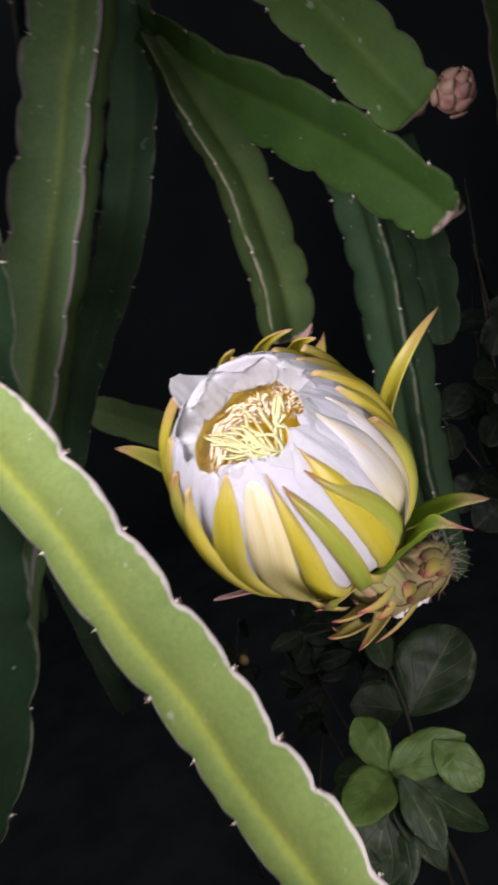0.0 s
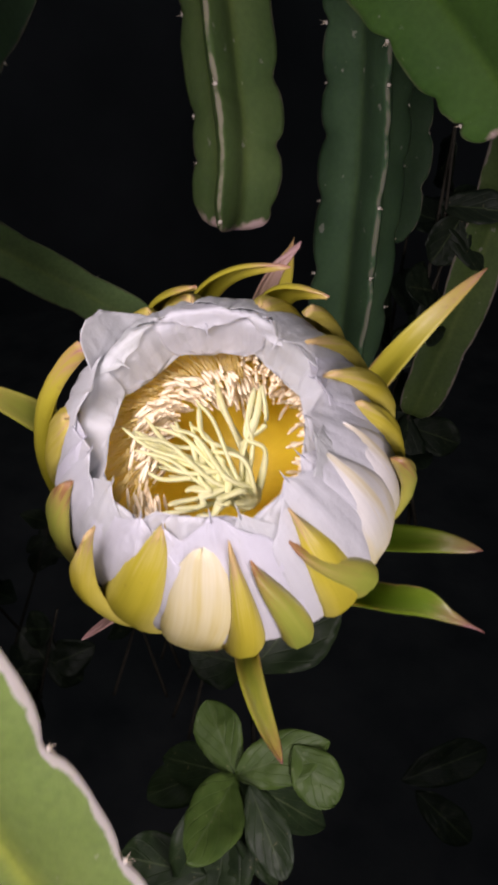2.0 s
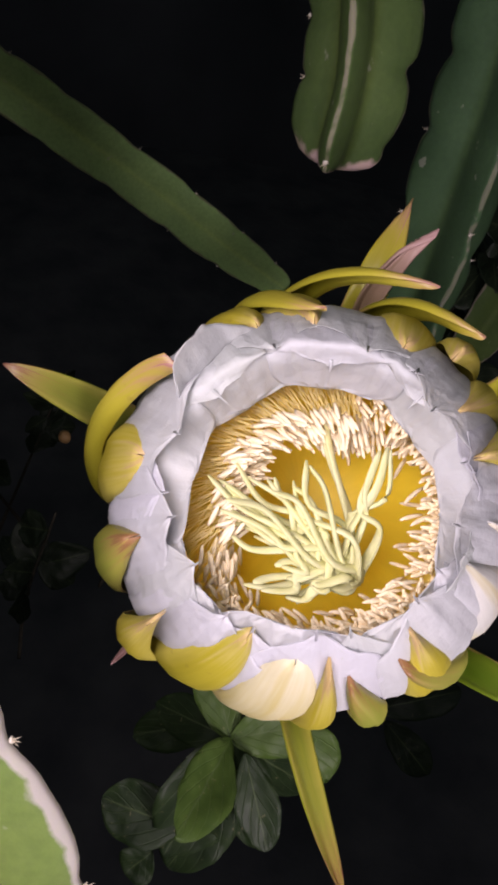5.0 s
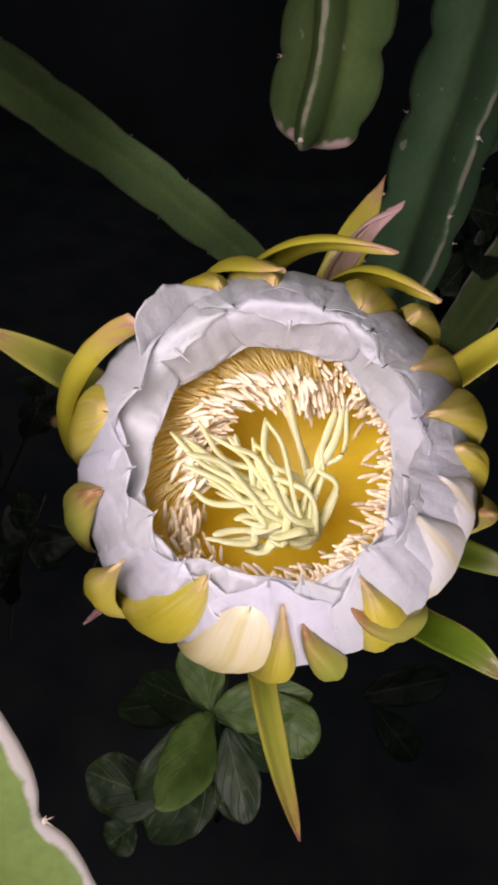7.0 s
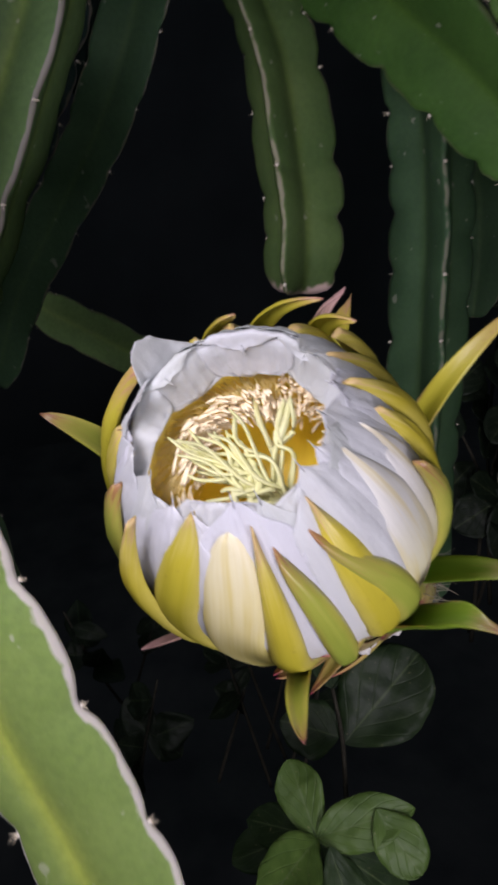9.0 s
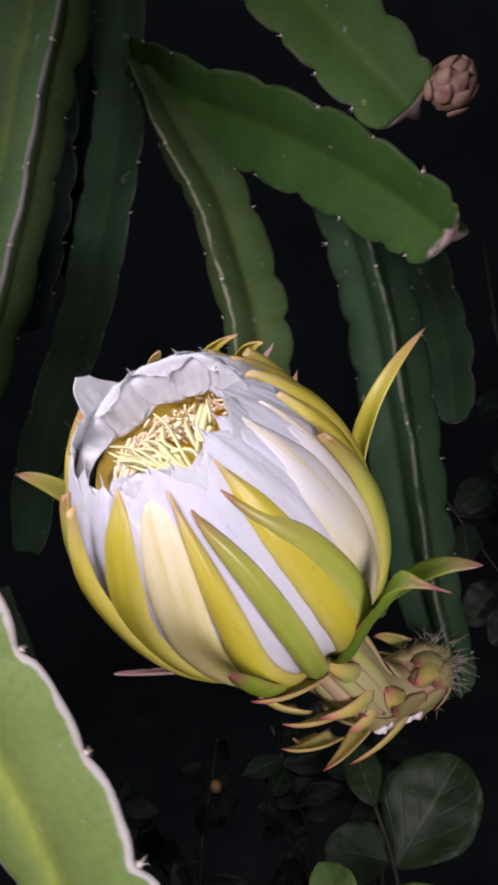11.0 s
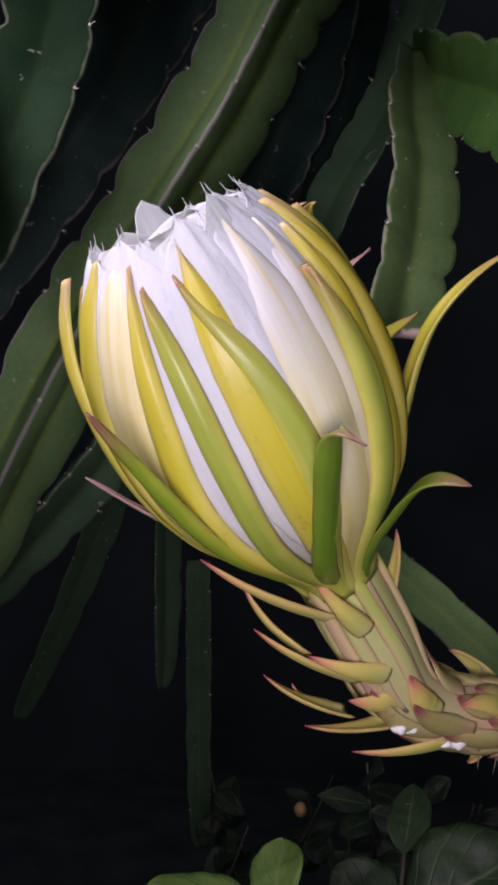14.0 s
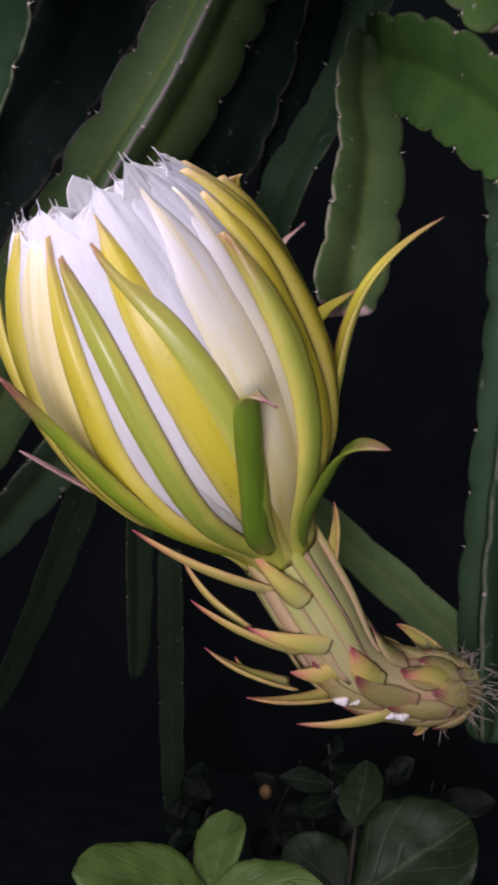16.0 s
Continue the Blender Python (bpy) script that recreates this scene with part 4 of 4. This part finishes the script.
for k in range(46):
    near = Vector((rng.uniform(-0.004, 0.004), rng.uniform(-0.004, 0.004), rng.uniform(-0.004, 0.003)))
    tip = Vector(TIPS[k]) if k < len(TIPS) else Vector(rng.choice(LOW)) + near
    t = local(tip)
    t[2] = min(t[2], 0.985 * LEN)
    start = hd + np.array((rng.uniform(-0.004, 0.002), rng.uniform(-0.002, 0.002), rng.uniform(-0.003, 0.001)))
    side = np.array((rng.uniform(-0.003, 0.003), rng.uniform(-0.003, 0.003), 0))
    line = smooth_line([start, start * 0.66 + t * 0.34 + side + np.array((0, 0, rng.uniform(0, 0.004))), start * 0.3 + t * 0.7 - side * 0.7 + np.array((0, 0, rng.uniform(0, 0.003))), t], 18)
    v, f, u = tube_mesh(line, list(np.linspace(0.00140, 0.00095, 16)) + [0.0008, 0.0004], 8, 0.5)
    build("stigma_lobe", v, f, STIGMA, u, parent=FLOWER)

# tube under the flower, bent towards its stem
inv = FRAME.inverted()
TUBE_LINE = [tuple(inv @ Vector(p)) for p in ((0.112, 0.088, -0.126), (0.095, 0.080, -0.127), (0.072, 0.070, -0.123), (0.052, 0.058, -0.112), (0.037, 0.044, -0.088), (0.0198, 0.0263, -0.0585), (0.013, 0.018, -0.046))]
tl = smooth_line(TUBE_LINE, 40)
tr = smooth_line([(0.0095,), (0.0140,), (0.0135,), (0.0155,), (0.0165,), (0.0152,), (0.0160,)], 40)[:, 0]
v, f, u = tube_mesh(tl, list(tr), 24)
build("flower_tube", v, f, TUBE, u, parent=FLOWER, label="stout green and pinkish flower tube")


def bract(q, dq, side, width, out, seed, lift=0.0006):
    """A scale that lies along the tube from q to q + dq at the angle side, its tip standing out."""
    rows, cols = 20, 7
    pts = []
    for i in range(rows):
        v = i / (rows - 1)
        x = min(q + dq * v, 0.999) * 39
        k = min(int(x), 38)
        c = tl[k] + (tl[k + 1] - tl[k]) * (x - k)
        rad = tr[k]
        tan = tl[k + 1] - tl[k]
        tan /= np.linalg.norm(tan)
        ref = np.cross(tan, (0.31, 0.87, 0.38))
        ref /= np.linalg.norm(ref)
        oth = np.cross(tan, ref)
        wf = (0.8 + 0.6 * v) if v < 0.3 else 0.98 * (1 - ((v - 0.3) / 0.7) ** 1.5) ** 0.8 + 0.03
        row = []
        for u in np.linspace(-1, 1, cols):
            w = math.radians(side) + u * width * wf / rad
            d = math.cos(w) * ref + math.sin(w) * oth
            row.append(c + d * (rad + lift + 0.0016 * (1 - u * u) * math.sin(math.pi * v) + out * v ** 2.4))
        pts.append(row)
    v, f, u = grid_shell(np.array(pts), 0.0013)
    return build("bract", v, f, LOW_BRACT if q < 0.42 else BRACT, u, parent=FLOWER)


def long_bract(base, tip, half, seed, rise=0.006):
    """A slender scale from the tube to a free tip, both given as places in the garden."""
    a, b = (inv @ Vector(p) for p in (base, tip))
    near = min(range(40), key=lambda i: (Vector(tl[i]) - a).length)
    out = (a - Vector(tl[near])).normalized()
    ctl = (a + b) / 2 + out * rise
    side = (b - a).cross(out).normalized()
    rows, cols = 22, 7
    pts = []
    for i in range(rows):
        v = i / (rows - 1)
        p = a * (1 - v) ** 2 + ctl * 2 * v * (1 - v) + b * v * v
        wf = (1.15 - 0.2 * v) if v < 0.25 else 1.08 * (1 - ((v - 0.25) / 0.75) ** 0.9) ** 0.8 + 0.02
        pts.append([p + side * u * half * wf - out * 0.5 * half * wf * u * u + out * 0.0010 for u in np.linspace(-1, 1, cols)])
    v, f, u = grid_shell(np.array([[tuple(p) for p in r] for r in pts]), 0.0018)
    return build("bract", v, f, BRACT, u, parent=FLOWER)


def rib(q, dq, side, width, high, mat):
    """A fleshy ridge on the tube that runs up into the foot of a sepal."""
    pts = []
    for v in np.linspace(0, 1, 18):
        x = min(q + dq * v, 0.999) * 39
        k = min(int(x), 38)
        c = tl[k] + (tl[k + 1] - tl[k]) * (x - k)
        tan = tl[k + 1] - tl[k]
        tan /= np.linalg.norm(tan)
        ref = np.cross(tan, (0.31, 0.87, 0.38))
        ref /= np.linalg.norm(ref)
        oth = np.cross(tan, ref)
        wf = min(1.0, 0.25 + 2.2 * v) * (1 - 0.25 * v)
        rise = high * min(1.0, 0.2 + 1.6 * v)
        row = []
        for u in np.linspace(-1, 1, 9):
            w = math.radians(side + 14 * math.sin(2 * v + side)) + u * width * wf / tr[k]
            row.append(c + (math.cos(w) * ref + math.sin(w) * oth) * (tr[k] - 0.0008 + (rise + 0.0008) * (1 - u ** 4)))
        pts.append(row)
    v, f, u = grid_shell(np.array(pts), 0.0006)
    return build("rib", v, f, mat, u, parent=FLOWER)


rng = random.Random(9)
for k in range(12):
    rib(rng.uniform(0.40, 0.58), 0.45, 30 * k + rng.uniform(-7, 7), rng.uniform(0.0036, 0.0046), rng.uniform(0.0010, 0.0022), PINK_RIB if k % 3 == 1 else RIB)
for k in range(26):
    q = 0.02 + 0.40 * (k / 25) ** 1.1
    bract(q, rng.uniform(0.17, 0.27), k * 137.5 + rng.uniform(-15, 15), rng.uniform(0.0050, 0.0068), rng.uniform(0.0005, 0.003), k, 0.0004 + 0.0006 * (k % 3))
LONG = [
    ((0.0181, 0.0237, -0.0791), (-0.0247, -0.0257, -0.0532), 0.0055),
    ((0.0310, 0.0376, -0.1056), (-0.0073, 0.0025, -0.0809), 0.0048),
    ((0.0299, 0.0498, -0.1229), (-0.0037, 0.0234, -0.1029), 0.0042),
    ((0.0543, 0.0605, -0.1268), (0.0134, 0.0272, -0.1220), 0.0048),
    ((0.0791, 0.0653, -0.1339), (0.0332, 0.0486, -0.1376), 0.0048),
    ((0.0101, 0.0301, -0.0945), (-0.0137, 0.0140, -0.0663), 0.0045),
    ((0.0336, 0.0204, -0.0825), (0.0111, 0.0045, -0.0597), 0.0042),
    ((0.0441, 0.0339, -0.1022), (0.0123, 0.0172, -0.0925), 0.0046),
    ((0.0538, 0.0482, -0.1147), (0.0292, 0.0324, -0.1122), 0.0065),
    ((0.0423, 0.0433, -0.0748), (0.0422, 0.0227, -0.0432), 0.0035),
    ((0.0477, 0.0543, -0.0976), (0.0392, 0.0380, -0.0765), 0.0035),
    ((0.0792, 0.0851, -0.1131), (0.0595, 0.0809, -0.1076), 0.0042),
    ((0.0956, 0.0929, -0.1135), (0.0763, 0.0877, -0.1019), 0.0042),
    ((0.1004, 0.0724, -0.1188), (0.0766, 0.0547, -0.1173), 0.0065),
    ((0.0222, 0.0489, -0.1199), (0.0071, 0.0401, -0.1097), 0.0028),
    ((0.0937, 0.0800, -0.1368), (0.0847, 0.0742, -0.1457), 0.0035),
]
for k, (base, tip, half) in enumerate(LONG):
    long_bract(base, tip, half, k)
# woolly hairs where the tube leaves the stem
hv = []
for k in range(230):
    i = rng.randrange(0, 8)
    d = Vector((rng.gauss(0, 1), rng.gauss(0, 1), rng.gauss(0, 1))).normalized()
    c = Vector(tl[i])
    p = c + d * tr[i] * 0.95
    line = smooth_line([tuple(p), tuple(p + d * 0.004 + Vector((0, 0, 0.001))), tuple(p + d * rng.uniform(0.005, 0.010) + Vector((rng.uniform(-0.006, 0.006), rng.uniform(-0.004, 0.004), rng.uniform(-0.005, 0.004))))], 5)
    a = tube_mesh(line, [0.0004, 0.0004, 0.0003, 0.0002, 0.00008], 4)
    hv.append((*a, 0))
v, f, u, idx = joined(hv)
build("wool", v, f, HAIR, u, parent=FLOWER, label="grey-brown bristly hairs")
bm = bmesh.new()
for p, r in (((0.077, 0.061, -0.134), 0.004), ((0.073, 0.060, -0.135), 0.003), ((0.051, 0.046, -0.126), 0.0035), ((0.056, 0.049, -0.127), 0.003)):
    m = Matrix.Translation(inv @ Vector(p)) @ Matrix.Diagonal((r, r * 0.8, r * 0.6, 1))
    bmesh.ops.create_icosphere(bm, subdivisions=3, radius=1, matrix=m)
for vtx in bm.verts:
    vtx.co += 0.0012 * noise.noise_vector(vtx.co * 420)
me = bpy.data.meshes.new("wax_patch")
bm.to_mesh(me)
bm.free()
me.materials.append(WAX)
me.polygons.foreach_set("use_smooth", [True] * len(me.polygons))
wp = new("wax_patch", me)
wp.parent = FLOWER
tagged(wp, "white waxy crust on the flower tube")

# ---- small bud ----
bud = empty("flower_bud", Matrix.Translation((0.1135, -0.001, 0.1465)))
tagged(bud, "small pinkish-brown scaly cactus bud on a stem end", "bud")
bd = Vector((0.45, -0.45, 0.5)).normalized()
bq = np.array(bd.to_track_quat("Z", "Y").to_matrix())
rng = random.Random(21)
for k in range(26):
    q = k / 25
    th, ph = math.radians(150 - 140 * q), math.radians(137.5 * k)
    pts = []
    for i in range(8):
        v = i / 7
        t2 = th - 0.75 * v
        wf = math.sin(math.pi * (0.25 + 0.72 * v))
        row = []
        for w in np.linspace(-1, 1, 5):
            p2 = ph + w * wf * 0.5
            r = 0.0088 + 0.0012 * v + 0.0004 * (k % 3) - 0.0006 * w * w
            row.append(bq @ np.array((r * math.sin(t2) * math.cos(p2), r * math.sin(t2) * math.sin(p2), 1.15 * r * math.cos(t2))))
        pts.append(row)
    v, f, u = grid_shell(np.array(pts), 0.0007)
    build("bud_scale", v, f, BUD, u, parent=bud)
bm = bmesh.new()
bmesh.ops.create_icosphere(bm, subdivisions=3, radius=0.0086)
me = bpy.data.meshes.new("bud_core")
bm.to_mesh(me)
bm.free()
me.materials.append(BUD)
core = new("bud_core", me)
core.parent = bud


# ---- shrub leaves ----
def leaf_points(length, half, fold, droop, seed, wave=0.12, round_tip=False):
    rows, cols = 30, 11
    pts = []
    for i in range(rows):
        v = 0.5 - 0.5 * math.cos(math.pi * i / (rows - 1))
        wf = math.sin(math.pi * v ** (1.25 if round_tip else 0.95)) ** (0.55 if round_tip else 0.75) + 0.02
        row = []
        for u in np.linspace(-1, 1, cols):
            z = fold * abs(u) * wf * half - droop * length * v * v + wave * half * math.sin(8 * v + seed + (2 if u > 0 else 0)) * u * u
            z += half * (0.10 * wavy(u * 1.3 + seed, v * 3.0, seed * 0.7) + 0.05 * wavy(u * 3.0 + seed, v * 7.0, seed)) * wf + 0.05 * half * abs(math.sin(6 * math.pi * v - 2.5 * abs(u))) * abs(u)
            row.append((u * half * wf * (1 + 0.04 * math.sin(11 * v + seed) + 0.025 * wavy(v * 16, seed, u)), length * v, z))
        pts.append(row)
    return np.array(pts)


def leaf(parent, base, tip, half, mat, seed, face=(-0.2, -0.6, 0.75), fold=0.18, droop=0.12, round_tip=False):
    """A leaf from base to tip with its upper side turned towards face."""
    base, tip = Vector(base), Vector(tip)
    y = (tip - base)
    ln = y.length
    y.normalize()
    z = Vector(face)
    z = (z - y * z.dot(y)).normalized()
    x = y.cross(z)
    v, f, u = grid_shell(leaf_points(ln, half, fold, droop, seed, round_tip=round_tip), 0.0006)
    ob = build("leaf", v, f, mat, u, parent=parent)
    m = Matrix((x, y, z)).transposed().to_4x4()
    m.translation = base - parent.matrix_world.translation
    ob.matrix_basis = m
    return ob


def twig(parent, pts, r0, r1):
    line = smooth_line([tuple(Vector(p) - parent.matrix_world.translation) for p in pts], 24)
    v, f, u = tube_mesh(line, list(np.linspace(r0, r1, 24)), 7)
    return build("twig", v, f, TWIG, u, parent=parent)


shrub = empty("shrub", Matrix.Translation((0.03, 0.01, -0.30)))
tagged(shrub, "leafy shrub shoot with glossy rounded green leaves below the flower", "shrub", "shrubs")
twig(shrub, [(0.05, 0.03, -0.42), (0.038, 0.010, -0.30), (0.022, 0.011, -0.225), (0.006, 0.012, -0.193)], 0.0022, 0.0013)
CL = (0.006, 0.010, -0.193)
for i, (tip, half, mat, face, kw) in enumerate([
        ((0.046, -0.006, -0.176), 0.0125, LIT_LEAF, (-0.2, -0.5, 0.8), dict(droop=0.25)),
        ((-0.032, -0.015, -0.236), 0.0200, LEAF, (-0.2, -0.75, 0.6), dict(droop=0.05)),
        ((-0.034, -0.028, -0.166), 0.0130, LIT_LEAF, (-0.1, -0.6, 0.75), dict(droop=0.1, round_tip=True)),
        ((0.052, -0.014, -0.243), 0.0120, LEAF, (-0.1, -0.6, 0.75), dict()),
        ((0.006, 0.040, -0.172), 0.0110, LIT_LEAF, (-0.3, -0.8, 0.4), dict(round_tip=True)),
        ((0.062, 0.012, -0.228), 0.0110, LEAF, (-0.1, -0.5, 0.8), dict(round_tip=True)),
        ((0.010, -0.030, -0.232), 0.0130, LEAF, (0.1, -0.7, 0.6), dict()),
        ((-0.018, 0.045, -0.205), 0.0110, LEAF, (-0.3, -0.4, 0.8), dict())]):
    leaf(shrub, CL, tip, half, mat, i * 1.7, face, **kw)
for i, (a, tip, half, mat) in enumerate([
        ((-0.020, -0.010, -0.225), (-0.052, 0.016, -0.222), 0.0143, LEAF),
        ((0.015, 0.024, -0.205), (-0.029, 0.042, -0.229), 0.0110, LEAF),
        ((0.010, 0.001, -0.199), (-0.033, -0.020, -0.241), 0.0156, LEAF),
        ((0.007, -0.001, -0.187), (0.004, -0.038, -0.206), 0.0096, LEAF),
        ((0.034, 0.004, -0.182), (0.042, -0.023, -0.200), 0.0117, LIT_LEAF),
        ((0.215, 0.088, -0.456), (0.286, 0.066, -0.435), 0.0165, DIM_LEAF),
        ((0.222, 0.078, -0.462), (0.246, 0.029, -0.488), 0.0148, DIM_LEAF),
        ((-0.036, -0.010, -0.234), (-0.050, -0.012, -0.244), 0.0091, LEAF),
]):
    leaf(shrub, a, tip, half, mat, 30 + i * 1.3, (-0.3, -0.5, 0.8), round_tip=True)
shrub2 = empty("shrub", Matrix.Translation((0.06, 0.09, -0.30)))
tagged(shrub2, "shrub shoot with one large round dark green leaf", "shrub", "shrubs")
twig(shrub2, [(0.045, 0.04, -0.42), (0.05, 0.06, -0.30), (0.060, 0.085, -0.232), (0.064, 0.105, -0.205)], 0.002, 0.0011)
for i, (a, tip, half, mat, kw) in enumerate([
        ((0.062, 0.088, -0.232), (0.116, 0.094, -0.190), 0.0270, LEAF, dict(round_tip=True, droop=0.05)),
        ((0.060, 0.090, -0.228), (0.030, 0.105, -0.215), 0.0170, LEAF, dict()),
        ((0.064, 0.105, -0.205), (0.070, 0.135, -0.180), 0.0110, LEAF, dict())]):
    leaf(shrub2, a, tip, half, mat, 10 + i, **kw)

# loose foliage in the dark
dark = empty("shrub", Matrix.Translation((0.02, 0.28, -0.42)))
tagged(dark, "dim small-leaved shrub in the dark below", "shrub", "shrubs")
rng = random.Random(77)
for k in range(9):
    a = (rng.uniform(-0.05, 0.1), rng.uniform(0.18, 0.34), -0.42)
    b = (a[0] + rng.uniform(-0.06, 0.08), a[1] + rng.uniform(-0.05, 0.05), rng.uniform(-0.27, -0.21))
    mid = tuple((p + q) / 2 + rng.uniform(-0.01, 0.01) for p, q in zip(a, b))
    twig(dark, [a, mid, b], 0.0016, 0.0008)
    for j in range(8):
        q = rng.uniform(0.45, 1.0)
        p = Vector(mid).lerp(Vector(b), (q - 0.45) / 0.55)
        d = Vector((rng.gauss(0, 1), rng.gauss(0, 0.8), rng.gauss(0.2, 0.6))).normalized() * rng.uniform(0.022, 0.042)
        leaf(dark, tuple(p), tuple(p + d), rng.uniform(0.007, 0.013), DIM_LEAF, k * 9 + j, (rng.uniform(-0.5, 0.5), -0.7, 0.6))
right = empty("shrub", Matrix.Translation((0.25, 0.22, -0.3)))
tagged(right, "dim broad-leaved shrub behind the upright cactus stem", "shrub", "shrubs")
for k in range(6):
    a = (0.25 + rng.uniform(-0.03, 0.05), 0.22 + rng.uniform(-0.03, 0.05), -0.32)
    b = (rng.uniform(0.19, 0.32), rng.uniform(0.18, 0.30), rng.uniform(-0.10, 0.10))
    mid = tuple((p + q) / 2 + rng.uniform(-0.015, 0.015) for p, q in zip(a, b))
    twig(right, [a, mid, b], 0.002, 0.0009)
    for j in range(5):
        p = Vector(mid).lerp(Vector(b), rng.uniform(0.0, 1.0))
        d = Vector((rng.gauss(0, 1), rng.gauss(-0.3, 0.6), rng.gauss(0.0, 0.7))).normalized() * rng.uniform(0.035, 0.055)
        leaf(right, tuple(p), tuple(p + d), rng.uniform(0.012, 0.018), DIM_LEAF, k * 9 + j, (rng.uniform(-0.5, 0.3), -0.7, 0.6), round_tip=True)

# ---- small things ----
bm = bmesh.new()
bmesh.ops.create_icosphere(bm, subdivisions=3, radius=0.0045)
for vtx in bm.verts:
    vtx.co *= 1 + 0.08 * noise.noise(vtx.co * 300)
    vtx.co.z *= 1.15
me = bpy.data.meshes.new("fruit")
bm.to_mesh(me)
bm.free()
me.materials.append(SNAIL)
me.polygons.foreach_set("use_smooth", [True] * len(me.polygons))
fr = new("small_fruit", me)
fr.location = (0.011, 0.286, -0.266)
tagged(fr, "tiny orange fruit among dark leaves", "fruit")
